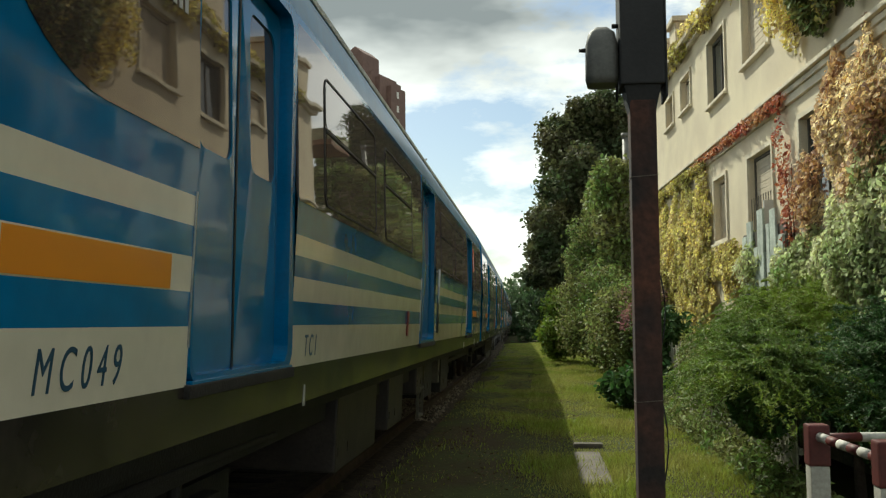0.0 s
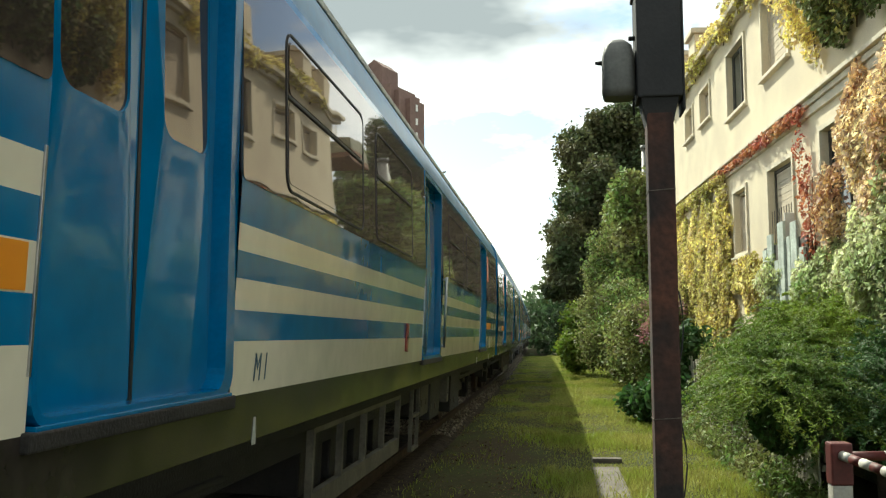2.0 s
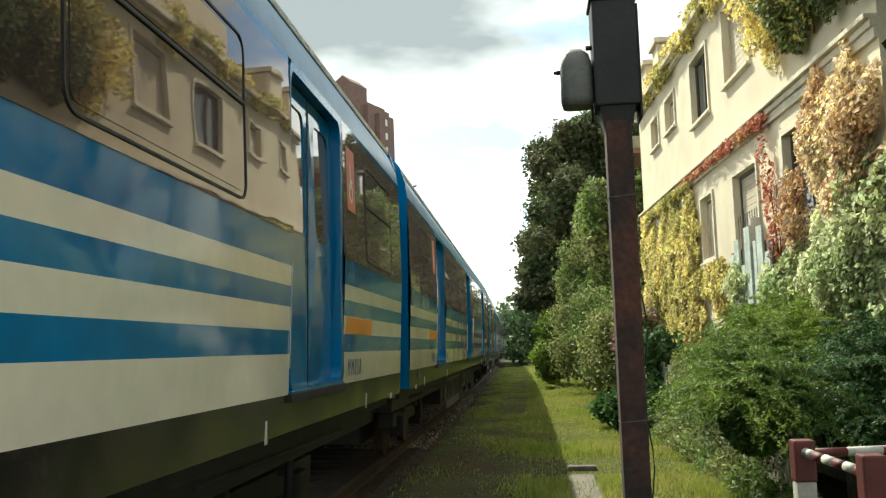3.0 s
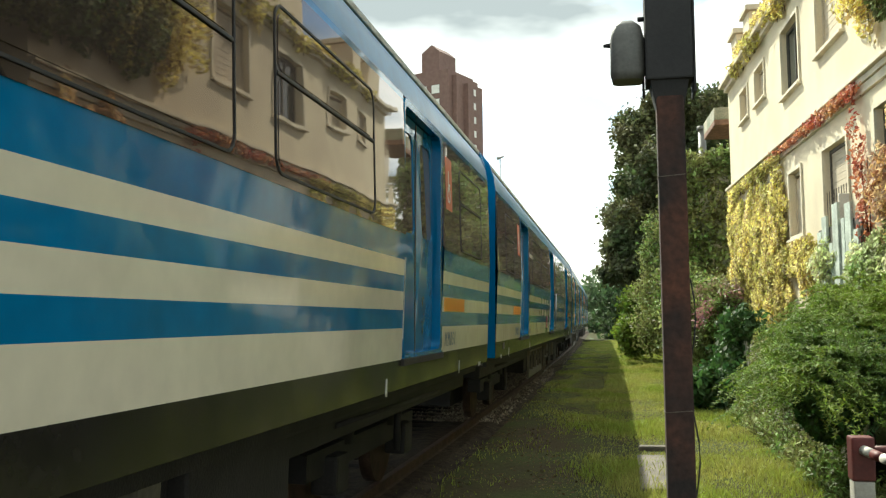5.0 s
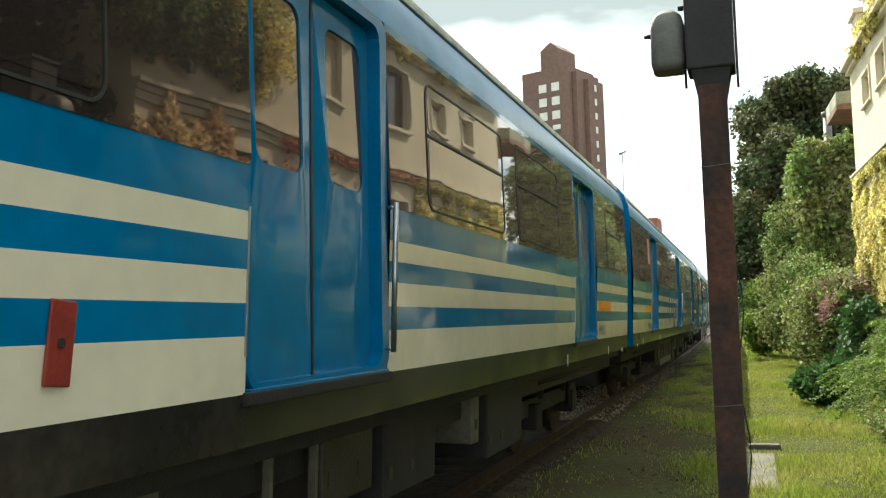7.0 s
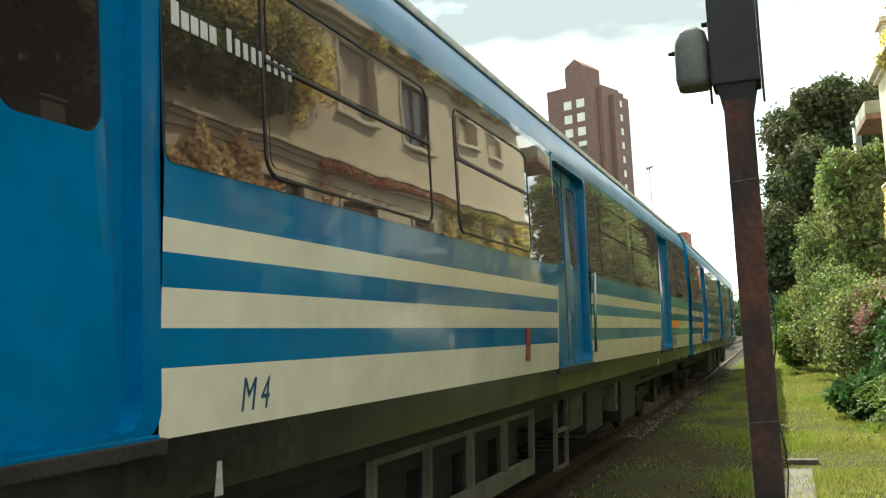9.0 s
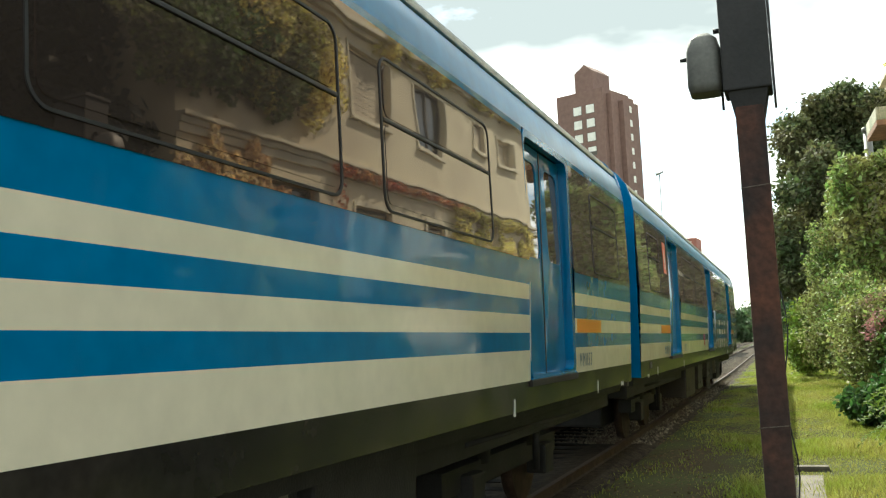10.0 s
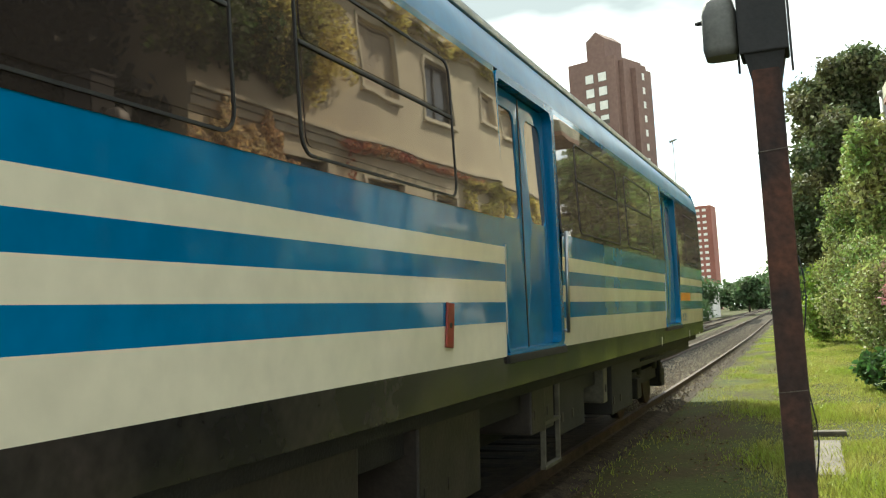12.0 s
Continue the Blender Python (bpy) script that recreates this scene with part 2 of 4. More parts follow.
def boxes(rows):
    bm = bmesh.new()
    for r in rows:
        box_into(bm, *r)
    return bm


def tube(p, q, r, r2=None, sides=12):
    """A round bar from p to q."""
    bm = bmesh.new()
    p, q = Vector(p), Vector(q)
    turn = (q - p).to_track_quat("Z", "Y").to_matrix()
    rings = []
    for c, rad in ((p, r), (q, r if r2 is None else r2)):
        rings.append([bm.verts.new(c + turn @ Vector((rad * math.cos(a), rad * math.sin(a), 0))) for a in (math.tau * i / sides for i in range(sides))])
    for i in range(sides):
        bm.faces.new((rings[0][i], rings[0][(i + 1) % sides], rings[1][(i + 1) % sides], rings[1][i])).smooth = True
    bm.faces.new(rings[0][::-1])
    bm.faces.new(rings[1])
    return bm


def rounded(y0, z0, y1, z1, r, steps=5):
    """Outline of a rounded rectangle in the y-z plane, counter-clockwise."""
    out = []
    for cy, cz, a0 in ((y1 - r, z1 - r, 0), (y0 + r, z1 - r, 90), (y0 + r, z0 + r, 180), (y1 - r, z0 + r, 270)):
        for i in range(steps + 1):
            a = radians(a0 + 90 * i / steps)
            out.append((cy + r * math.cos(a), cz + r * math.sin(a)))
    return out


def plate(outline, x0, x1):
    """A flat plate with the given y-z outline, from x0 to its face at x1."""
    bm = bmesh.new()
    a = [bm.verts.new((x0, y, z)) for y, z in outline]
    b = [bm.verts.new((x1, y, z)) for y, z in outline]
    n = len(outline)
    for i in range(n):
        bm.faces.new((a[i], a[(i + 1) % n], b[(i + 1) % n], b[i]))
    bm.faces.new(b)
    bm.faces.new(a[::-1])
    return bm


def ring(outer, inner, x0, x1):
    """A frame between two y-z outlines of equal count, proud from x0 to x1."""
    bm = bmesh.new()
    sets = [[bm.verts.new((x, y, z)) for y, z in o] for x in (x0, x1) for o in (outer, inner)]
    n = len(outer)
    for i in range(n):
        j = (i + 1) % n
        bm.faces.new((sets[2][i], sets[2][j], sets[3][j], sets[3][i]))
        bm.faces.new((sets[0][i], sets[0][j], sets[2][j], sets[2][i]))
        bm.faces.new((sets[3][i], sets[3][j], sets[1][j], sets[1][i]))
    bmesh.ops.recalc_face_normals(bm, faces=bm.faces[:])
    return bm


def mesh_of(name, bm, mats):
    me = bpy.data.meshes.new(name)
    bm.to_mesh(me)
    bm.free()
    for m in mats if isinstance(mats, (list, tuple)) else (mats,):
        me.materials.append(m)
    return me


def part(name, bm, mats, parent, label="", m=None):
    ob = new(name, mesh_of(name, bm, mats))
    ob.parent = parent
    if m is not None:
        ob.matrix_basis = m
    return tagged(ob, label)


def thing(name, label, category, m=None, bm=None, mats=None, kind="", group=""):
    ob = new(name, mesh_of(name, bm, mats) if bm else None)
    if m is not None:
        ob.matrix_basis = m
    return tagged(ob, label, category, group, kind)


def lettering(text, height, mat, parent, y, z, x, squeeze=0.76, name="lettering", slant=0.16):
    """Raised slanted characters on the flank: read from the +x side, running towards +y."""
    cu = bpy.data.curves.new(name, "FONT")
    cu.body, cu.size, cu.extrude = text, height / 0.70, 0.0008
    cu.align_x, cu.space_character = "LEFT", 1.5
    tmp = bpy.data.objects.new(name, cu)
    me = bpy.data.meshes.new_from_object(tmp)
    bpy.data.objects.remove(tmp)
    me.transform(Matrix.Translation((x, y, z)) @ Matrix(((0, 0, 1, 0), (squeeze, slant, 0, 0), (0, 1, 0, 0), (0, 0, 0, 1))))
    whole = bmesh.new()
    whole.from_mesh(me)
    bpy.data.meshes.remove(me)
    bmesh.ops.remove_doubles(whole, verts=whole.verts[:], dist=1e-6)
    left, pieces = set(whole.faces), []
    while left:
        todo, island = [left.pop()], []
        while todo:
            f = todo.pop()
            island.append(f)
            for e in f.edges:
                for g in e.link_faces:
                    if g in left:
                        left.discard(g)
                        todo.append(g)
        pieces.append(island)
    pieces.sort(key=lambda fs: min(v.co.y for f in fs for v in f.verts))
    first = None
    for island in pieces:
        bm, seen = bmesh.new(), {}
        for f in island:
            for v in f.verts:
                if v not in seen:
                    seen[v] = bm.verts.new(v.co)
            bm.faces.new([seen[v] for v in f.verts])
        ob = part(name if first is None else "character", bm, mat, first or parent)
        first = first or ob
    whole.free()
    return first


def pipe(pts, r, sides=6):
    """One bent round bar through the given points."""
    bm, last = bmesh.new(), None
    pts = [Vector(p) for p in pts]
    for i, p in enumerate(pts):
        way = pts[min(i + 1, len(pts) - 1)] - pts[max(i - 1, 0)]
        turn = way.to_track_quat("Z", "Y").to_matrix()
        now = [bm.verts.new(p + turn @ Vector((r * math.cos(a), r * math.sin(a), 0))) for a in (math.tau * k / sides for k in range(sides))]
        if last:
            for k in range(sides):
                bm.faces.new((last[k], last[(k + 1) % sides], now[(k + 1) % sides], now[k])).smooth = True
        else:
            bm.faces.new(now[::-1])
        last = now
    bm.faces.new(last)
    return bm


def leaves(name, pos, nrm, size, mat, rng, parent=None, long=1.0, spread=0.9):
    """Folded leaves at the given places, turned about the given normals."""
    n = len(pos)
    d = nrm + rng.normal(0, spread, (n, 3))
    d /= np.linalg.norm(d, axis=1)[:, None] + 1e-9
    a = np.cross(d, rng.normal(0, 1, (n, 3)))
    a /= np.linalg.norm(a, axis=1)[:, None] + 1e-9
    b = np.cross(d, a)
    s = (size * rng.uniform(0.6, 1.35, n))[:, None]
    fold = d * s * rng.uniform(0.02, 0.22, (n, 1))
    v = np.stack([pos - a * s * long, pos + b * s * 0.55 + fold, pos + a * s * long, pos - b * s * 0.55 + fold], 1).reshape(-1, 3)
    k = np.arange(n)[:, None] * 4
    f = np.concatenate([k + [0, 1, 2], k + [0, 2, 3]], 1).reshape(-1, 3)
    me = bpy.data.meshes.new(name)
    me.from_pydata(v.tolist(), [], f.tolist())
    me.materials.append(mat)
    ob = new(name, me)
    ob.parent = parent
    return ob


def clump_points(rng, balls, count, shell=0.55):
    """Places and outward normals in the outer part of overlapping ellipsoids (x, y, z, rx, ry, rz)."""
    balls = np.array(balls, float)
    w = balls[:, 3] * balls[:, 4] + balls[:, 4] * balls[:, 5] + balls[:, 3] * balls[:, 5]
    pick = rng.choice(len(balls), count, p=w / w.sum())
    d = rng.normal(0, 1, (count, 3))
    d /= np.linalg.norm(d, axis=1)[:, None]
    r = shell + (1.04 - shell) * rng.uniform(0, 1, (count, 1)) ** 0.6
    return balls[pick, :3] + d * r * balls[pick, 3:], d


# ---- ground ----
GZ = -0.35


def bend(y):
    """Sideways shift and heading of the line: it bends gently to its left beyond 8 m."""
    if y < 8:
        return 0.0, 0.0
    if y < 58:
        return -(y - 8) ** 2 / 4400, (y - 8) / 2200
    return -(50 ** 2) / 4400 - (y - 58) * 50 / 2200, 50 / 2200


ground = thing("ground", "rough earth and grass ground beside the railway line", "ground", kind="structure",
               bm=boxes([(-600, -400, -1.4, 600, 2500, GZ)]), mats=EARTH)


def sweep(section, y0, y1, step, x_off, lift=0.0):
    """A bar of the given x-z outline that follows the line."""
    bm, last = bmesh.new(), None
    for i in range(int((y1 - y0) / step) + 1):
        y = y0 + i * step
        sx, h = bend(y)
        now = [bm.verts.new((x_off + sx + x, y, z + lift)) for x, z in section]
        if last:
            for k in range(len(section)):
                bm.faces.new((last[k], last[(k + 1) % len(section)], now[(k + 1) % len(section)], now[k]))
        last = now
    bmesh.ops.recalc_face_normals(bm, faces=bm.faces[:])
    return bm


RAIL = [(-0.075, -0.15), (0.075, -0.15), (0.075, -0.13), (0.012, -0.11), (0.012, -0.045), (0.036, -0.03), (0.036, 0.0), (-0.036, 0.0), (-0.036, -0.03), (-0.012, -0.045), (-0.012, -0.11), (-0.075, -0.13)]
TRACK_X, CANT = -3.01, 2.7
sleeper_mesh = mesh_of("sleeper", box(-1.3, -0.12, -0.14, 1.3, 0.12, 0.0, 0.012), SLEEPER)


def railway(name, x0, z0, label, y0, y1, count, cant):
    track = thing(name, label, "railway track", kind="structure")
    for side in (-0.874, 0.874):
        drop = -side * math.sin(radians(cant))
        part("rail", sweep(RAIL, y0, y1, 4.0, x0 + side, z0 + drop), RAILTOP, track)
    for i in range(count):
        y = y0 + 0.4 + 0.62 * i
        sx, h = bend(y)
        s = new("sleeper", sleeper_mesh)
        s.parent = track
        s.matrix_basis = pose(x0 + sx, y, z0 - 0.152, 0, cant, math.degrees(h))
    bed = sweep([(-2.2, GZ - 0.02), (1.38, GZ - 0.02), (1.12, -0.162 + z0), (-1.55, -0.162 + z0)], y0, y1, 5.0, x0)
    part("ballast_bed", bed, BALLAST, track)
    return track


railway("railway_track_near", TRACK_X, -0.125, "railway track with worn steel rails on gravel ballast", -30, 500, 220, CANT)
railway("railway_track_far", -7.3, -0.10, "second railway track with weathered rails beside the first", 10, 500, 130, 0)


def gravel():
    rng = np.random.default_rng(3)
    cube = np.array([(-1, -1, -1), (1, -1, -1), (1, 1, -1), (-1, 1, -1), (0, 0, 1.1)], float)
    tri = np.array([(0, 1, 4), (1, 2, 4), (2, 3, 4), (3, 0, 4)])
    n = 52000
    y = 17 + 67 * rng.uniform(0, 1, n) ** 1.25
    off = rng.uniform(-2.3, 1.05, n)
    sx = np.array([bend(v)[0] for v in y])
    x = TRACK_X + off + sx + rng.uniform(-0.2, 0.2, n)
    z = np.where(np.abs(off) < 1.12, -0.288, -0.325)
    s = rng.uniform(0.010, 0.032, (n, 1, 1)) * (0.7 + (y / 40)).clip(0.8, 1.5)[:, None, None]
    a = rng.uniform(0, math.tau, n)
    rot = np.zeros((n, 3, 3))
    rot[:, 0, 0], rot[:, 0, 1], rot[:, 1, 0], rot[:, 1, 1], rot[:, 2, 2] = np.cos(a), -np.sin(a), np.sin(a), np.cos(a), 1
    shape = cube[None] * rng.uniform(0.5, 1.3, (n, 5, 3)) * s
    v = np.einsum("nij,nkj->nki", rot, shape) + np.stack([x, y, z], 1)[:, None]
    f = (np.arange(n)[:, None, None] * 5 + tri[None]).reshape(-1, 3)
    me = bpy.data.meshes.new("gravel")
    me.from_pydata(v.reshape(-1, 3).tolist(), [], f.tolist())
    me.materials.append(STONE)
    tagged(new("gravel", me), "loose grey-brown ballast stones along the track", "gravel", kind="stuff")


gravel()


def grass():
    rng = np.random.default_rng(5)
    n = 340000
    y = 7 + 75 * rng.uniform(0, 1, n) ** 1.9
    sx = np.array([bend(v)[0] for v in y])
    x = sx + rng.uniform(-2.05, 2.9, n)
    thick = np.array([noise.noise((a * 0.9, b * 0.45, 0.0)) for a, b in zip(x, y)])
    away = np.clip((x - sx + 0.7 + 1.3 * np.clip((y - 15) / 6, 0, 1)) / 1.5, 0, 1)
    keep = rng.uniform(0, 1, n) < 0.035 + 0.06 * thick + away ** 1.5 * (1.0 + 0.6 * thick)
    keep &= ~((x > 0.45) & (x < 0.79) & (y > 10.8) & (y < 13.45) & (rng.uniform(0, 1, n) < 0.9))
    x, y, thick = x[keep], y[keep], thick[keep]
    n = len(x)
    h = rng.uniform(0.02, 0.08, n) * (1 + 1.1 * np.clip(thick * 2.5, -0.5, 1)) * np.where(x < -0.2, 0.55, 1.0) * (1 + 0.5 * (rng.uniform(0, 1, n) > 0.93))
    a = rng.uniform(0, math.tau, n)
    w = rng.uniform(0.0022, 0.0052, n) * (1 + y / 26)
    lean = rng.normal(0, 0.4, (n, 2)) * h[:, None]
    base = np.stack([x, y, np.full(n, GZ - 0.005)], 1)
    side = np.stack([np.cos(a) * w, np.sin(a) * w, np.zeros(n)], 1)
    mid = base + np.stack([lean[:, 0] * 0.35, lean[:, 1] * 0.35, h * 0.6], 1)
    tip = base + np.stack([lean[:, 0], lean[:, 1], h], 1)
    v = np.stack([base - side, base + side, mid + side * 0.7, mid - side * 0.7, tip], 1).reshape(-1, 3)
    k = np.arange(n)[:, None] * 5
    f = np.concatenate([k + [0, 1, 2], k + [0, 2, 3], k + [3, 2, 4]], 1).reshape(-1, 3)
    me = bpy.data.meshes.new("grass")
    me.from_pydata(v.tolist(), [], f.tolist())
    me.materials.append(GRASS)
    tagged(new("grass", me), "uneven sunlit yellow-green grass verge beside the track", "grass", kind="stuff")


grass()


def litter():
    rng = np.random.default_rng(9)
    n = 9000
    y = 6 + 26 * rng.uniform(0, 1, n) ** 1.6
    x = np.array([bend(v)[0] for v in y]) + rng.uniform(-1.75, 0.75, n)
    keep = np.array([noise.noise((a * 1.3, b * 0.8, 4.0)) for a, b in zip(x, y)]) + rng.uniform(-0.25, 0.25, n) > 0.05
    pos = np.stack([x, y, GZ + rng.uniform(0.006, 0.02, n)], 1)[keep]
    ob = leaves("leaf_litter", pos, np.tile((0, 0, 1.0), (len(pos), 1)), 0.024, LITTER, rng, spread=0.25)
    tagged(ob, "scattered brown dead leaves on the shaded earth", "leaf litter", kind="stuff")


litter()
thing("concrete_slab", "worn pale concrete slab sunk in the grass", "slab", bm=box(0.44, 10.9, GZ - 0.1, 0.80, 13.4, GZ + 0.04, 0.02), mats=CONCRETE)
thing("stone_block", "small broken stone block lying in the grass", "stone", bm=box(0.48, 14.0, GZ - 0.05, 0.88, 14.16, GZ + 0.07, 0.03), mats=CONCRETE)


# ---- the signal post ----
def signal_post():
    post = thing("signal_post", "rusty iron crossing post with a black relay box and a bell", "signal post", pose(0.535, 5.2, GZ))
    part("shaft", box(-0.062, -0.062, 0.0, 0.062, 0.062, 2.86, 0.008), RUST, post)
    part("base_plate", box(-0.16, -0.16, 0.0, 0.16, 0.16, 0.03, 0.006), RUST, post)
    for z in (1.36, 2.42):
        part("wire_tie", boxes([(-0.0645, -0.0645, z, 0.0645, 0.0645, z + 0.004)]), CONCRETE, post, m=pose(0, 0, z, 0, -4, 0) @ pose(0, 0, -z))
    case = part("relay_box", box(-0.105, -0.09, 2.86, 0.105, 0.12, 3.38, 0.01), BLACKIRON, post, "black sheet-iron relay box")
    part("lid", box(-0.115, -0.10, 3.38, 0.115, 0.13, 3.40, 0.004), BLACKIRON, case)
    funnel = tube((0, 0.01, 2.74), (0, 0.01, 2.87), 0.088, 0.125, 4)
    bmesh.ops.rotate(funnel, verts=funnel.verts[:], cent=(0, 0.01, 2.8), matrix=Matrix.Rotation(radians(45), 3, "Z"))
    for f in funnel.faces:
        f.smooth = False
    part("collar", funnel, BLACKIRON, post)
    part("side_door", box(0.107, -0.07, 2.80, 0.118, 0.11, 3.36, 0.003), BLACKIRON, case)
    part("hinge_bolt", tube((-0.105, 0.0, 3.17), (-0.135, 0.0, 3.17), 0.012, sides=8), BLACKIRON, case)
    bell = bmesh.new()
    prof = [(0.0, 0.075), (0.04, 0.085), (0.20, 0.082), (0.255, 0.068), (0.285, 0.035)]
    last = None
    for z, r in prof:
        now = [bell.verts.new((-0.185 + r * 0.95 * math.copysign(abs(math.cos(a)) ** 0.55, math.cos(a)), 0.02 + r * 0.95 * math.copysign(abs(math.sin(a)) ** 0.55, math.sin(a)), 2.88 + z)) for a in (math.tau * i / 24 for i in range(24))]
        if last:
            for i in range(24):
                bell.faces.new((last[i], last[(i + 1) % 24], now[(i + 1) % 24], now[i])).smooth = True
        else:
            bell.faces.new(now[::-1])
        last = now
    bell.faces.new(last)
    b = part("bell", bell, LAMPGREY, post, "weathered grey warning bell housing")
    part("bracket", box(-0.11, -0.005, 2.95, -0.09, 0.045, 3.08, 0.004), BLACKIRON, b)
    part("knob", tube((-0.262, 0.02, 3.06), (-0.295, 0.02, 3.06), 0.012, 0.008), BLACKIRON, b)
    part("hook", tube((-0.115, 0.02, 2.80), (-0.115, 0.02, 2.90), 0.006), BLACKIRON, post)
    cable = pipe([(0.066 + 0.018 * math.sin(i * 0.9), -0.03, 1.95 - i * 0.09) for i in range(18)], 0.004)
    part("cable", cable, RUBBER, post)


signal_post()


# ---- the crossing barrier rails ----
def barrier():
    fence = thing("barrier_fence", "red and white painted steel pedestrian barrier beside bushes", "barrier")
    for x, y, top in ((1.31, 5.25, 0.90), (1.45, 4.75, 0.885)):
        p = part("post", box(x - 0.044, y - 0.044, GZ, x + 0.044, y + 0.044, top - 0.19, 0.006), BARRIER_WHITE, fence)
        part("cap", box(x - 0.049, y - 0.049, top - 0.19, x + 0.049, y + 0.049, top, 0.01), BARRIER_RED, p, "red-painted post top")
    a, b = Vector((1.31, 5.20, 0.845)), Vector((1.45, 4.79, 0.80))
    for i in range(6):
        p, q = a.lerp(b, i / 6), a.lerp(b, (i + 1) / 6)
        part("rail_band", tube(p, q, 0.022), BARRIER_WHITE if i % 2 == 0 else BARRIER_RED, fence)
    a, b = Vector((1.36, 5.3, 0.83)), Vector((2.4, 5.5, 0.83))
    for i in range(6):
        p, q = a.lerp(b, i / 6), a.lerp(b, (i + 1) / 6)
        part("rail_band", tube(p, q, 0.022), BARRIER_RED if i % 2 == 0 else BARRIER_WHITE, fence)


barrier()


# ---- the house ----
HOUSE = pose(0.1, 0.6, 1.39) @ Matrix.Scale(0.88, 4) @ pose(-0.1, -0.6, -1.39) @ pose(4.93, 0, GZ, 0, 0, 2.42)
U0, U1, EAVE, BAND = 12.3, 30.2, 8.75, 5.45      # along the facade; heights above the ground


def house():
    h = thing("house", "cream rendered three-storey house overgrown with vines", "house", HOUSE)
    windows = [(21.0, 22.6, 6.65, 8.05, 1), (17.8, 19.5, 6.75, 8.2, 0), (24.6, 25.8, 7.2, 8.0, 0), (26.9, 28.0, 7.2, 7.95, 0),
               (12.6, 14.4, 6.7, 8.2, 1), (17.8, 19.4, 3.3, 4.85, 2), (21.2, 22.3, 3.5, 4.85, 0), (14.4, 16.2, 3.2, 4.95, 1)]
    # facade with real openings: a grid of blocks that leaves the openings free
    us = sorted({U0, U1, *[w[0] for w in windows], *[w[1] for w in windows]})
    zs = sorted({-0.5, EAVE, *[w[2] for w in windows], *[w[3] for w in windows]})
    bm = bmesh.new()
    grid = {}

    def solid(i, j):
        if not (0 <= i < len(us) - 1 and 0 <= j < len(zs) - 1):
            return False
        cu, cz = (us[i] + us[i + 1]) / 2, (zs[j] + zs[j + 1]) / 2
        return not any(w[0] < cu < w[1] and w[2] < cz < w[3] for w in windows)

    def vert(x, i, j):
        key = (x, i, j)
        if key not in grid:
            grid[key] = bm.verts.new((x, us[i], zs[j]))
        return grid[key]

    for i in range(len(us) - 1):
        for j in range(len(zs) - 1):
            if not solid(i, j):
                continue
            for x in (0.0, 0.3):
                bm.faces.new([vert(x, i, j), vert(x, i, j + 1), vert(x, i + 1, j + 1), vert(x, i + 1, j)])
            for di, dj, e in ((-1, 0, ((i, j), (i, j + 1))), (1, 0, ((i + 1, j), (i + 1, j + 1))), (0, -1, ((i, j), (i + 1, j))), (0, 1, ((i, j + 1), (i + 1, j + 1)))):
                if not solid(i + di, j + dj):
                    (a, b), (c, d) = e
                    bm.faces.new([vert(0.0, a, b), vert(0.3, a, b), vert(0.3, c, d), vert(0.0, c, d)])
    bmesh.ops.recalc_face_normals(bm, faces=bm.faces[:])
    part("wall", bm, WALLPAINT, h)
    part("end_wall", boxes([(0.3, U1 - 0.3, -0.5, 9, U1, EAVE)]), WALLPAINT, h)
    part("end_wall", boxes([(0.3, U0, -0.5, 9, U0 + 0.3, EAVE)]), WALLPAINT, h)
    part("back_wall", boxes([(8.7, U0 + 0.3, -0.5, 9, U1 - 0.3, EAVE)]), WALLPAINT, h)
    part("attic_wall", box(1.3, U0 + 0.2, EAVE + 0.2, 8.9, 26.5, 11.4, 0.03), WALLPAINT, h)
    part("roof", box(-0.05, U0 - 0.2, EAVE, 9.2, U1 + 0.1, EAVE + 0.18, 0.03), ROOFTILE, h)
    # stepped mouldings
    for k, (d, z0, z1) in enumerate(((0.10, BAND, BAND + 0.10), (0.17, BAND + 0.10, BAND + 0.17), (0.06, BAND - 0.14, BAND))):
        part("string_course", box(-d, U0, z0, 0.02, U1 + d * 0.4, z1, 0.012), TRIM, h)
    for d, z0, z1 in ((0.12, EAVE - 0.22, EAVE - 0.10), (0.26, EAVE - 0.10, EAVE + 0.02)):
        part("cornice", box(-d, U0, z0, 0.02, U1 + d * 0.4, z1, 0.015), TRIM, h)
    for u in (27.4, 29.5):
        part("chimney", box(0.1, u - 0.45, EAVE + 0.16, 1.0, u + 0.45, EAVE + 1.25, 0.02), WALLPAINT, h)
        part("chimney_cap", box(0.0, u - 0.55, EAVE + 1.25, 1.1, u + 0.55, EAVE + 1.4, 0.02), TRIM, h)
    for u0, u1, z0, z1, glass in windows:
        w = part("window", ring(rounded(u0 - 0.08, z0 - 0.08, u1 + 0.08, z1 + 0.08, 0.01, 1), rounded(u0, z0, u1, z1, 0.01, 1), 0.0, -0.04), TRIM, h, "moulded plaster window surround")
        part("sill", box(-0.10, u0 - 0.12, z0 - 0.13, 0.01, u1 + 0.12, z0 - 0.075, 0.010), TRIM, w)
        part("frame", ring(rounded(u0 + 0.005, z0 + 0.005, u1 - 0.005, z1 - 0.005, 0.01, 1), rounded(u0 + 0.06, z0 + 0.06, u1 - 0.06, z1 - 0.06, 0.01, 1), 0.16, 0.10), DARKFRAME if glass else SHUTTER, w)
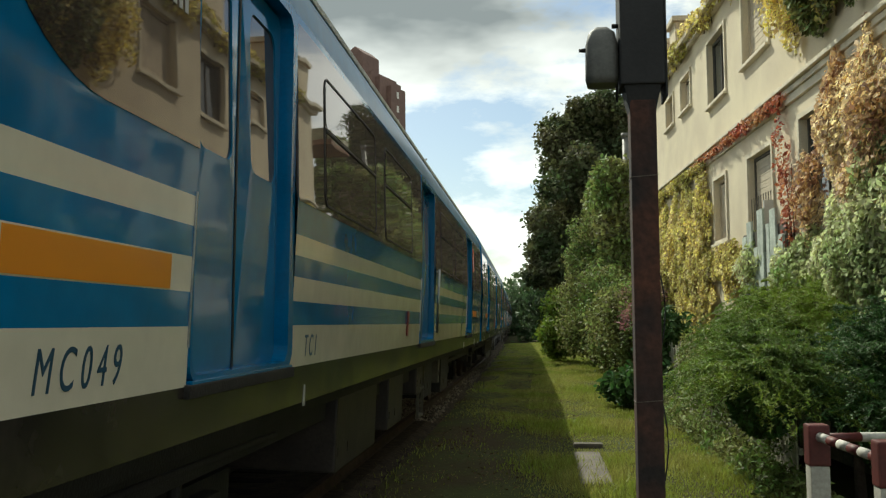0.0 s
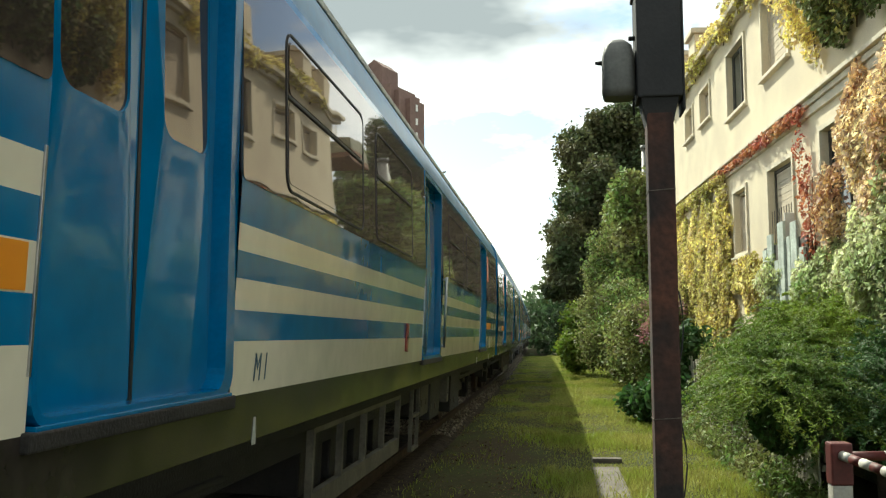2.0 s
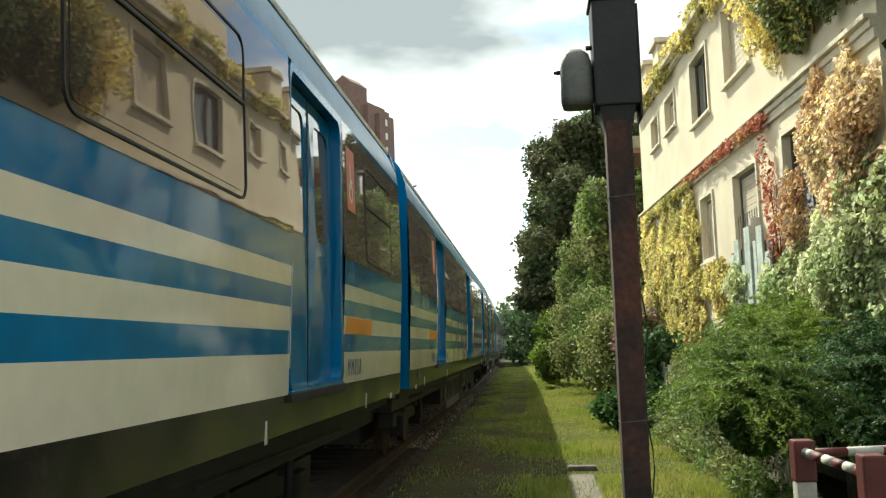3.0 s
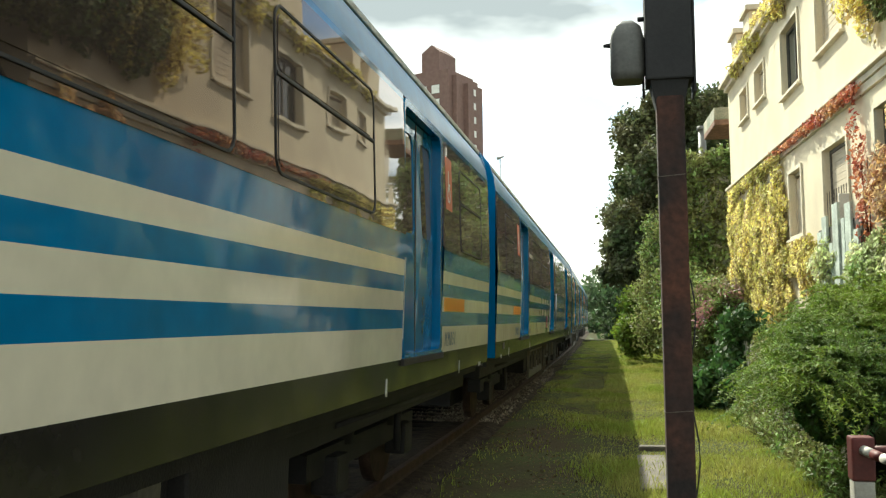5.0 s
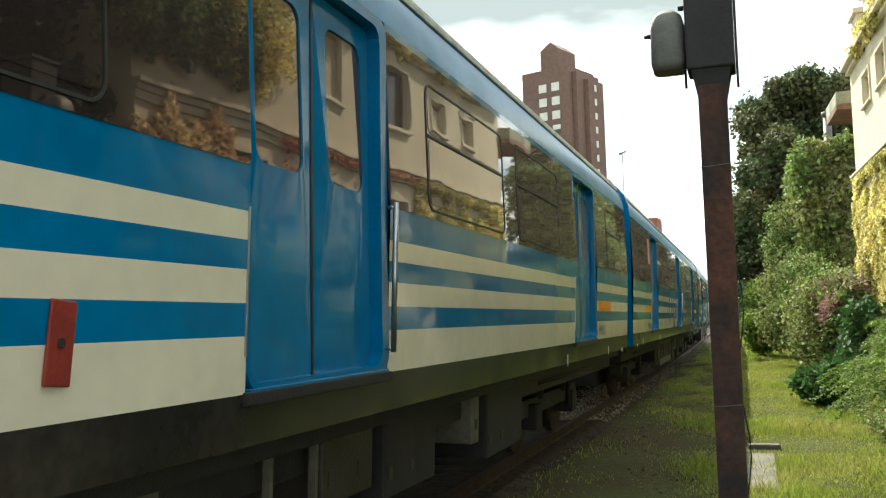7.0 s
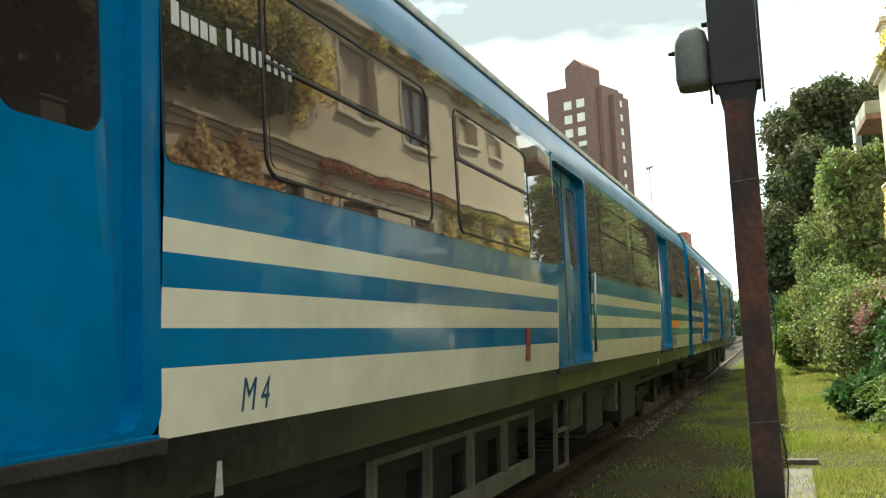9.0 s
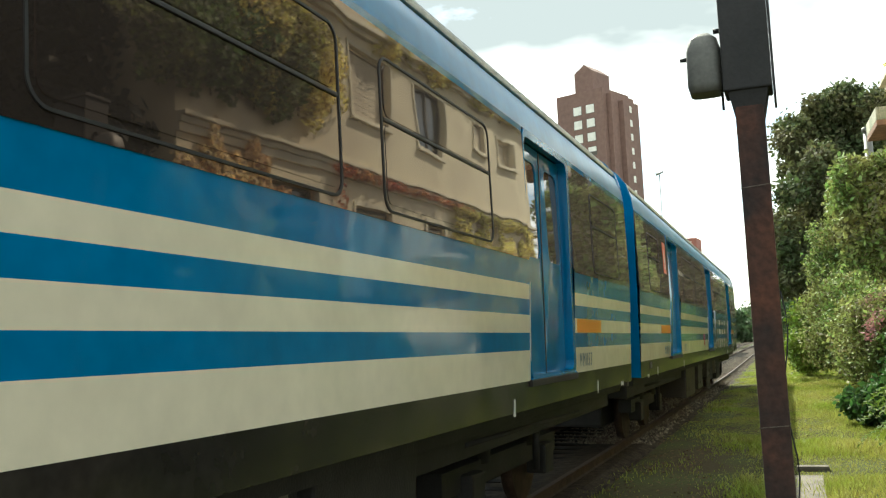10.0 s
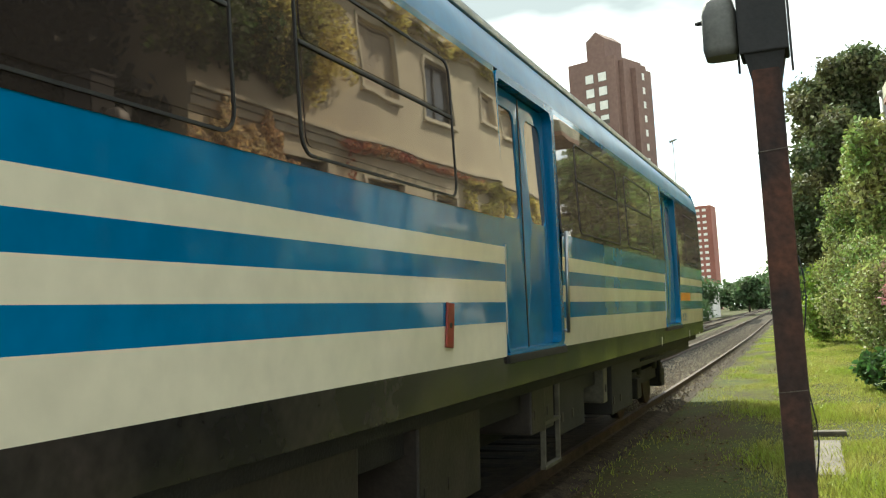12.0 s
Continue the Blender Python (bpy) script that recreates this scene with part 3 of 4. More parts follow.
        if glass == 1:
            mid = (u0 + u1) / 2
            part("pane", boxes([(0.13, u0 + 0.06, z0 + 0.06, 0.136, mid - 0.02, z1 - 0.06)]), PANE, w)
            part("pane", boxes([(0.13, mid + 0.02, z0 + 0.06, 0.136, u1 - 0.06, z1 - 0.06)]), PANE, w)
            part("mullion", boxes([(0.10, mid - 0.02, z0 + 0.06, 0.15, mid + 0.02, z1 - 0.06)]), DARKFRAME, w)
        else:
            rows = [(0.125 + 0.004 * (i % 2), u0 + 0.06, z0 + 0.06 + 0.062 * i, 0.15, u1 - 0.06, z0 + 0.06 + 0.062 * i + 0.058) for i in range(int((z1 - z0 - 0.12) / 0.062))]
            tagged(part("shutter", boxes(rows), SHUTTER, w, "closed cream roller shutter"), kind="stuff")
        if glass == 2:
            part("ajar_shutter", box(-0.20, u0 - 0.08, z0, -0.03, u0 - 0.03, z0 + 0.55, 0.008), BALCONY, w, "white shutter leaf standing open")
            part("grille_bar", boxes([(-0.03, u0 + 0.1 + 0.16 * i, z0, -0.018, u0 + 0.112 + 0.16 * i, z0 + 0.75) for i in range(9)]), DARKFRAME, w)
    # pale boarded screen behind the bush, with dark gaps
    part("screen_backing", box(-0.20, 16.5, 2.2, -0.17, 19.2, 3.35, 0.005), DARKFRAME, h)
    for i, (wide, top) in enumerate(((0.26, 3.15), (0.34, 3.62), (0.20, 3.40), (0.36, 3.70), (0.24, 3.05), (0.32, 3.55), (0.28, 3.30))):
        part("pale_board", box(-0.25, 16.55 + 0.38 * i, 2.3, -0.205, 16.55 + 0.38 * i + wide, top, 0.008), PALEBOARD, h)
    part("far_balcony", box(-0.30, U1 + 0.9, 7.75, 0.9, U1 + 3.4, 7.92, 0.02), ROOFTILE, h, "small balcony slab at the far corner")
    part("balcony_parapet", box(-0.30, U1 + 0.9, 7.92, -0.22, U1 + 3.4, 8.30, 0.015), OLDWALL, h)
    part("balcony_parapet", box(-0.22, U1 + 0.9, 7.92, 0.9, U1 + 0.98, 8.30, 0.015), OLDWALL, h)
    part("plinth", box(-0.15, U0, -0.5, 0.0, U1, 1.1, 0.02), OLDWALL, h)
    return h


house()


def facade_leaves(name, label, rng, patches, size, mat, depth=0.22, spread=0.55, more=1.0):
    """A climbing plant on the facade: patches (u, z, ru, rz, leaves) in the facade's plane."""
    vine = thing(name, label, "climbing plant", HOUSE)
    pos = []
    for u, z, ru, rz, n in patches:
        n = int(n * more)
        a, r = rng.uniform(0, math.tau, n), rng.uniform(0, 1, n) ** 0.5
        edge = 1 + 0.25 * np.sin(a * 5 + u) + 0.15 * np.sin(a * 11 + z)
        pu, pz = u + ru * r * edge * np.cos(a), z + rz * r * edge * np.sin(a)
        px = -0.05 - depth * rng.uniform(0, 1, n) * (1.15 - r) - 0.05 * np.abs(np.sin(pu * 3.1 + pz * 2.3))
        pos.append(np.stack([px, pu, pz], 1))
    pos = np.concatenate(pos)
    leaves("foliage", pos, np.tile((-1.0, 0.0, 0.35), (len(pos), 1)), size, mat, rng, vine, spread=spread)
    bm = bmesh.new()
    for u, z, ru, rz, n in patches[::2]:
        for k in range(3):
            uu = u + ru * rng.uniform(-0.7, 0.7)
            seg = tube((-0.04, uu, z - rz), (-0.035, uu + rng.normal(0, 0.2), z + rz * 0.8), 0.014, 0.006, 6)
            tmp = bpy.data.meshes.new("tmp")
            seg.to_mesh(tmp)
            seg.free()
            bm.from_mesh(tmp)
            bpy.data.meshes.remove(tmp)
    tagged(part("stems", bm, STEM, vine), kind="stuff")


rng = np.random.default_rng(11)
facade_leaves("yellow_vine", "dense yellow autumn creeper on the lower facade", rng,
              [(25.0, 3.9, 2.0, 1.1, 3600), (27.8, 3.4, 2.2, 1.7, 5200), (24.0, 2.9, 2.6, 1.0, 4200), (29.2, 4.4, 0.9, 1.0, 1600), (23.2, 4.3, 0.7, 0.9, 900), (20.3, 2.8, 1.6, 0.5, 1700), (28.5, 2.0, 1.6, 1.3, 2600), (25.2, 1.9, 1.6, 0.9, 1900)], 0.052, L_YELLOW, more=2.0)
facade_leaves("eave_vine", "yellow creeper trailing along the eaves", rng,
              [(20.5 + 0.9 * i, EAVE + 0.02 + 0.12 * math.sin(i * 2.1), 0.75, 0.26 + 0.06 * math.sin(i * 1.3), 300) for i in range(9)] + [(19.6, EAVE, 0.7, 0.5, 450)], 0.052, L_YELLOW, 0.35, more=1.8)
facade_leaves("balcony_vine", "thick yellow-green creeper hanging over the balcony", rng,
              [(16.0 - 0.95 * i, BAND + 1.75 + 0.15 * math.sin(i * 1.7), 1.0, 0.95, 1500) for i in range(3)], 0.055, L_YELLOW, 0.75, more=1.9)
facade_leaves("balcony_ivy", "green ivy mixed into the balcony creeper", rng,
              [(14.8 - 0.95 * i, BAND + 1.3 + 0.15 * math.sin(i * 1.7), 0.9, 0.7, 1500) for i in range(4)], 0.055, L_IVY, 0.7, more=1.9)
facade_leaves("red_vine", "red creeper along the string course", rng,
              [(17.2 + 0.8 * i, BAND - 0.02, 0.55, 0.13 - 0.010 * i, 120 - 11 * i) for i in range(9)] + [(16.95, 4.6, 0.15, 0.9, 130), (16.6, 3.5, 0.3, 1.0, 240)], 0.048, L_RED, 0.22, more=1.7)
facade_leaves("course_vine", "thin yellow creeper along the string course", rng,
              [(23.5 + 0.8 * i, BAND - 0.1, 0.6, 0.16, 190) for i in range(8)], 0.045, L_YELLOW, 0.2, more=1.6)
facade_leaves("tan_vine", "pale orange creeper in full autumn colour", rng,
              [(14.0, 4.5, 1.0, 0.85, 1700), (13.0, 4.3, 0.8, 1.0, 1500), (15.4, 3.6, 0.5, 0.7, 480), (13.2, 3.5, 1.0, 0.7, 1100)], 0.052, L_TAN, 0.4, more=2.4)
facade_leaves("pale_vine", "pale green creeper covering the facade's foot", rng,
              [(13.6, 2.6, 1.9, 0.9, 4200), (16.2, 2.5, 1.3, 0.6, 1800), (12.9, 3.0, 0.9, 1.4, 2600), (18.6, 2.7, 0.8, 0.5, 900)], 0.052, L_PALE, 0.45, more=2.4)


# ---- ivy wall, trees and bushes ----
def plant(name, label, category, balls, count, size, mat, seed, trunk=None, shell=0.55, long=1.0, limbs=5, spread=0.9):
    """A shrub or tree: optional tapered trunk with limbs, and a crown of single leaves."""
    rng = np.random.default_rng(seed)
    p = thing(name, label, category)
    if trunk:
        (bx, by), tz, r = trunk
        part("trunk", tube((bx, by, GZ), (bx + 0.1, by, tz), r, r * 0.6, 14), BARK, p)
        for k in range(limbs):
            c = balls[int(k * len(balls) / limbs)]
            part("limb", tube((bx + 0.08, by, tz * (0.6 + 0.35 * k / limbs)), (c[0], c[1], c[2]), r * 0.42, r * 0.1, 10), BARK, p)
    groups = max(1, min(8, len(balls) // 4))
    order = sorted(balls, key=lambda b: (round(b[2]), b[1]))
    for g in range(groups):
        some = order[g * len(order) // groups:(g + 1) * len(order) // groups]
        pos, nrm = clump_points(rng, some, count // groups, shell)
        pos = pos + rng.normal(0, 0.2, pos.shape) * np.array(some)[:, 3].mean()
        keep = pos[:, 2] > GZ + 0.01
        leaves("leaf_clump", pos[keep], nrm[keep] * 0.6 + np.array((0, 0, 0.35)), size, mat, rng, p, long, spread)
    return p


def cluster(seed, centre, spread, n, r0, r1, flat=0.8):
    rng = np.random.default_rng(seed)
    out = []
    for i in range(n):
        c = np.array(centre) + rng.uniform(-1, 1, 3) * np.array(spread)
        r = rng.uniform(r0, r1)
        out.append((*c, r, r, r * flat))
    return out


ivy_wall = thing("ivy_wall", "old stained wall completely covered with green ivy", "wall", bm=box(2.35, 33.0, GZ, 4.2, 41.0, 6.1, 0.05), mats=OLDWALL)
plant("ivy", "dense green ivy covering the old wall", "ivy",
      [(2.4, 33.2 + 1.0 * i, 0.6 + 0.93 * j, 0.42, 0.75, 0.75) for i in range(8) for j in range(7)] + [(2.6 + 0.55 * i, 33.1, 0.6 + 0.93 * j, 0.5, 0.42, 0.75) for i in range(4) for j in range(7)] + [(2.7 + 0.6 * i, 33.4, 6.3 + 0.25 * i, 0.5, 0.5, 0.35) for i in range(3)],
      46000, 0.10, L_IVY, 21, shell=0.6, spread=1.3)
plant("big_tree", "tall dark evergreen tree with dense foliage", "tree",
      cluster(31, (2.9, 47, 9.0), (2.1, 2.5, 2.2), 34, 0.5, 1.15) + cluster(32, (2.0, 46, 5.6), (1.8, 2.0, 2.4), 28, 0.5, 1.1) + cluster(33, (0.5, 45.5, 4.4), (0.8, 1.2, 0.9), 12, 0.3, 0.65) + cluster(34, (2.9, 47, 11.5), (0.9, 1.2, 0.5), 9, 0.4, 0.75),
      64000, 0.13, L_TREE, 35, trunk=((2.6, 47.0), 7.0, 0.35), limbs=8)
# unseen tree, added to darken the glass reflections and the near flank
plant("shade_tree", "unseen dark tree added at the house end to darken reflections", "tree",
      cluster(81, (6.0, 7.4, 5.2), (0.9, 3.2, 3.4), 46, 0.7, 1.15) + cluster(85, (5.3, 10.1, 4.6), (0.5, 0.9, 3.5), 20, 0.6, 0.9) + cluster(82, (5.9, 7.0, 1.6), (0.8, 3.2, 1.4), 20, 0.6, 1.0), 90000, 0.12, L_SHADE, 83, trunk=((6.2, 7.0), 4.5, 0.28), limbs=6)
plant("second_tree", "rounded dark green tree behind the ivy wall", "tree",
      cluster(36, (6.4, 52, 10.8), (2.2, 2.0, 1.6), 20, 0.5, 1.1), 16000, 0.17, L_IVY, 37, trunk=((6.4, 52.0), 9.0, 0.3))
plant("hedge_bush", "mixed green bushes along the foot of the ivy wall", "bush",
      cluster(41, (2.5, 29, 1.1), (0.5, 3.5, 1.0), 22, 0.45, 0.9) + cluster(42, (2.0, 34, 1.6), (0.5, 3.5, 1.4), 14, 0.5, 0.9) + cluster(84, (1.75, 36, 3.4), (0.35, 3.0, 1.2), 14, 0.35, 0.7), 62000, 0.058, L_IVY, 43, spread=1.3)
plant("young_bush", "light yellow-green young bush by the path", "bush",
      cluster(44, (1.2, 41, 1.2), (0.5, 2.5, 1.1), 15, 0.4, 0.8), 15000, 0.09, L_BUSH, 45)
plant("flowering_bush", "bush with dusty pink flower heads", "bush",
      cluster(46, (2.75, 25.5, 1.75), (0.45, 1.2, 0.5), 12, 0.2, 0.45), 2600, 0.05, L_PINK, 47)
plant("mixed_bush", "leafy green bush below the pink flowers", "bush",
      cluster(71, (2.8, 25.6, 1.2), (0.4, 1.3, 0.9), 16, 0.25, 0.55), 9000, 0.065, L_IVY, 72)
plant("low_shrub", "low dark green broad-leaved shrub on the grass edge", "shrub",
      cluster(48, (1.9, 20.0, 0.0), (0.36, 0.9, 0.2), 9, 0.2, 0.38), 3600, 0.085, L_SHRUB_SHADE, 49)
plant("wall_shrub", "dark green shrub against the wall", "shrub",
      cluster(50, (2.7, 21.5, 0.6), (0.4, 2.0, 0.7), 12, 0.3, 0.6), 8000, 0.075, L_SHRUB_SHADE, 51)


def feathery_bush():
    """Arching sprays of fine leaflets over a core whose shade is put into darker leaves."""
    rng = np.random.default_rng(54)
    bush = thing("feathery_bush", "large feathery bright green bush overhanging the wall", "bush")
    for k, (cx, cy, cz, rx, ry, rz, n) in enumerate(((3.15, 13.0, 0.98, 0.85, 1.8, 0.9, 300), (3.3, 10.2, 0.6, 0.7, 1.6, 0.9, 240), (2.95, 12.2, 1.0, 0.5, 1.5, 0.7, 150), (3.4, 15.0, 0.9, 0.7, 1.4, 0.9, 150), (2.78, 14.2, 0.85, 0.4, 1.4, 0.42, 150), (2.2, 10.4, 0.68, 0.5, 1.2, 0.58, 260))):
        pos, nrm = [], []
        for f in range(n):
            a, e = rng.uniform(0, math.tau), rng.uniform(-0.1, 1.45)
            out = np.array((math.cos(a) * math.cos(e), math.sin(a) * math.cos(e), math.sin(e)))
            start = np.array((cx, cy, cz)) + out * np.array((rx, ry, rz)) * rng.uniform(0.45, 0.8)
            way = out + rng.normal(0, 0.35, 3)
            way[2] = abs(way[2]) * 0.5 + 0.1
            way /= np.linalg.norm(way)
            length, m = rng.uniform(0.35, 0.85), 170
            u = np.linspace(0.05, 1, m)[:, None]
            spine = start + way * length * u + np.array((0, 0, -0.55)) * length * u ** 2.2
            side = np.cross(way, (0, 0, 1.0))
            side /= np.linalg.norm(side) + 1e-9
            width = 0.13 * np.sin(np.pi * u ** 0.7) * rng.choice((-1, 1), (m, 1)) * rng.uniform(0.2, 1, (m, 1))
            pos.append(spine + side * width + rng.normal(0, 0.008, (m, 3)))
            nrm.append(np.tile((way[0] * 0.3, way[1] * 0.3, 1.0), (m, 1)))
        # the nearest clump gets the dark leaf as its painted shade
        leaves("spray", np.concatenate(pos), np.concatenate(nrm), 0.011, L_SHRUB_SHADE if k == 1 else L_BUSH, rng, bush, long=2.3, spread=0.6)
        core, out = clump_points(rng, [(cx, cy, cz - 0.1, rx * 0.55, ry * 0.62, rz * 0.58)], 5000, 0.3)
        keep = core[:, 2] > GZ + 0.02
        leaves("inner_foliage", core[keep], out[keep], 0.042, L_SHRUB_SHADE, rng, bush)
    strands = []
    for f in range(420):
        y, top = rng.uniform(10.6, 17.5), rng.uniform(0.75, 1.25)
        x = 2.60 - rng.uniform(0, 0.12)
        m, drop = 26, rng.uniform(0.4, 1.2)
        u = np.linspace(0, 1, m)[:, None]
        strands.append(np.array((x, y, top)) + np.array((-0.10, rng.normal(0, 0.15), -drop)) * u + rng.normal(0, 0.025, (m, 3)))
    hang = np.concatenate(strands)
    leaves("hanging_growth", hang, np.tile((-0.8, -0.3, 0.4), (len(hang), 1)), 0.028, L_IVY, rng, bush)
    for x, y in ((3.2, 13.0), (3.1, 10.3), (3.4, 15.0)):
        part("stem", tube((x, y, GZ), (x - 0.05, y, 0.9), 0.06, 0.03, 8), BARK, bush)


feathery_bush()


def paling_fence():
    rnd = random.Random(8)
    fence = thing("paling_fence", "weathered pale timber fence half hidden by hanging plants", "fence")
    planks = [mesh_of("plank", box(-0.011, -0.055, 0.0, 0.011, 0.055, h, 0.004), OLDWALL) for h in (1.22, 1.27, 1.32)]
    for i in range(88):
        b = new("plank", rnd.choice(planks))
        b.parent = fence
        b.matrix_basis = pose(2.66 + rnd.uniform(-0.006, 0.006), 10.9 + 0.125 * i, GZ, rnd.uniform(-1.5, 1.5), rnd.uniform(-1, 1), 0)
    for z in (0.0, 0.65):
        part("fence_rail", box(2.675, 10.85, z, 2.72, 21.9, z + 0.07, 0.005), OLDWALL, fence)


paling_fence()
plant("fence_weeds", "low green weeds growing along the fence foot", "weeds",
      [(2.40 + 0.08 * math.sin(i * 2.3), 9.4 + 0.42 * i, GZ + 0.10 + 0.05 * math.sin(i * 1.7), 0.20, 0.34, 0.20 + 0.08 * math.sin(i * 3.1)) for i in range(28)], 16000, 0.024, L_IVY, 86, shell=0.2, long=1.6)
stack = thing("vent_stack", "grey vent stack rising behind the ivy", "vent pipe", pose(3.34, 36.0, GZ))
part("pipe", tube((0, 0, 0), (0, 0, 8.55), 0.14, sides=14), LAMPGREY, stack)
part("cowl", tube((0, 0, 8.55), (0, 0, 8.69), 0.18, sides=14), LAMPGREY, stack)
plant("far_wood", "distant green trees closing the view along the line", "trees",
      cluster(61, (6, 95, 3.0), (6, 12, 2.4), 18, 1.6, 3.0) + cluster(62, (1.0, 130, 3.0), (5, 10, 2.5), 12, 1.6, 3.2), 26000, 0.30, FARLEAF, 63)
plant("far_tree", "distant rounded tree beside the line", "tree",
      cluster(64, (-12.5, 210, 3.6), (1.6, 3, 1.8), 10, 1.0, 1.8), 9000, 0.45, FARLEAF, 65, trunk=((-12.5, 210), 3.0, 0.25))
plant("lineside_bush", "overgrown bushes across the tracks", "bush",
      cluster(66, (-16, 110, 2.2), (3.5, 25, 1.6), 30, 1.0, 2.2), 24000, 0.22, FARLEAF, 67)
plant("track_end_wood", "hazy trees where the tracks disappear", "trees",
      cluster(68, (-14, 300, 4.5), (22, 10, 3.0), 26, 2.5, 5.0), 16000, 0.7, FARLEAF, 69)
shed = thing("shed", "low white-roofed building beyond the tracks", "building")
part("wall", box(-24, 150, GZ, -14, 162, 4.2, 0.05), BALCONY, shed)
part("roof", box(-24.6, 149.2, 4.2, -13.4, 162.8, 4.7, 0.08), BLIND, shed)


# ---- buildings far off ----
def tower():
    t = thing("apartment_tower", "dark red-brick apartment tower with pale blinds", "apartment block", pose(-38.6, 196, GZ, 0, 0, -20))
    part("wall", box(-6.4, 0, 0, 4.9, 11, 54.6, 0.05), BRICK, t)
    part("wing", box(4.9, 1.6, 0, 6.0, 11.0, 53.6, 0.05), BRICK, t)
    part("side_wing", box(6.0, 4.6, 0, 7.1, 11.0, 52.2, 0.05), BRICK, t)
    part("roof_house", box(-2.2, 1.0, 54.6, 2.2, 8.0, 59.0, 0.05), BRICK, t)
    gable = bmesh.new()
    g = [[gable.verts.new((x, y, z)) for x, z in ((-2.2, 59.0), (2.2, 59.0), (0.3, 60.6))] for y in (1.0, 8.0)]
    gable.faces.new(g[0])
    gable.faces.new(g[1][::-1])
    for k in range(3):
        gable.faces.new((g[0][k], g[1][k], g[1][(k + 1) % 3], g[0][(k + 1) % 3]))
    part("gable", gable, BRICK, t)
    for i in range(16):
        z = 50.6 - 3.0 * i
        for x in (-1.3, 1.8):
            short = (i * 7 + int(x)) % 5 == 2
            w = part("window", boxes([(x - 1.02, -0.06, z - 0.95, x + 1.02, 0.01, z + 0.95)]), DARKFRAME, t)
            part("blind", boxes([(x - 0.95, -0.10, z - (0.1 if short else 0.88), x + 0.95, -0.05, z + 0.88)]), BLIND, w)
        part("slit_window", boxes([(7.1, 7.0, z - 0.7, 7.16, 7.9, z + 0.7)]), BLIND, t)
    return t


tower()


def far_block():
    t = thing("far_apartment_block", "distant orange-red brick apartment block with white balconies", "apartment block", pose(-51.5, 470, GZ, 0, 0, -4))
    part("wall", box(-3, 0, 0, 8.8, 14, 50, 0.1), BRICKTWO, t)
    part("wing", box(-9, 3, 0, -3, 14, 54, 0.1), BRICKTWO, t)
    for i in range(14):
        z = 9.5 + 2.9 * i
        part("window", boxes([(4.6, -0.15, z, 6.4, 0.0, z + 1.2)]), BLIND, t)
        part("window", boxes([(1.0, -0.15, z, 3.4, 0.0, z + 1.2)]), BLIND, t)
        b = part("balcony", boxes([(-7.8, 1.6, z - 1.0, -3.4, 3.0, z + 0.1)]), BALCONY, t)
        part("window", boxes([(-7.4, 2.85, z + 0.3, -4.2, 2.98, z + 1.7)]), PANE, t)
    return t


far_block()
mast = thing("lamp_mast", "slender far floodlight mast with a curved head", "mast", pose(-15.5, 130, GZ))
part("pole", tube((0, 0, 0), (0, 0, 24.0), 0.14, 0.07), STEEL, mast)
part("head", tube((-0.45, 0, 24.0), (0.55, 0, 24.3), 0.22, 0.12), STEEL, mast)


# ---- the train ----
HALF, LENGTH, PITCH = 1.55, 23.98, 24.8
DOOR_W, END_W = 1.65, 3.48
DOORS = [END_W, END_W + 7.80, END_W + 15.60]
ZA, ZB, ZC, ZD, ZE, ZF = 1.33, 1.576, 1.717, 1.861, 1.987, 2.111
SILL, HEAD, DOORTOP, GUT = 2.31, 3.38, 3.43, 3.80
SHELL = [(HALF, 1.105), (HALF, ZA), (HALF, ZB), (HALF, ZC), (HALF, ZD), (HALF, ZE), (HALF, ZF), (HALF, SILL), (HALF, HEAD), (HALF, DOORTOP), (HALF - 0.02, 3.58), (HALF - 0.07, 3.72), (HALF - 0.15, GUT)]
SLOTS = [3, 1, 0, 1, 0, 1, 0, 0, 0, 2, 2, 2]     # skirt, stripes and blue, the weathered shoulder


def flank(bm, y0, y1, sx, top_only=False):
    for (xa, za), (xb, zb), slot in zip(SHELL, SHELL[1:], SLOTS):
        if top_only and za < DOORTOP - 0.001 and zb > ZA + 0.001:
            continue
        v = [bm.verts.new((sx * x, y, z)) for x, y, z in ((xa, y0, za), (xa, y1, za), (xb, y1, zb), (xb, y0, zb))]
        bm.faces.new(v if sx > 0 else v[::-1]).material_index = slot


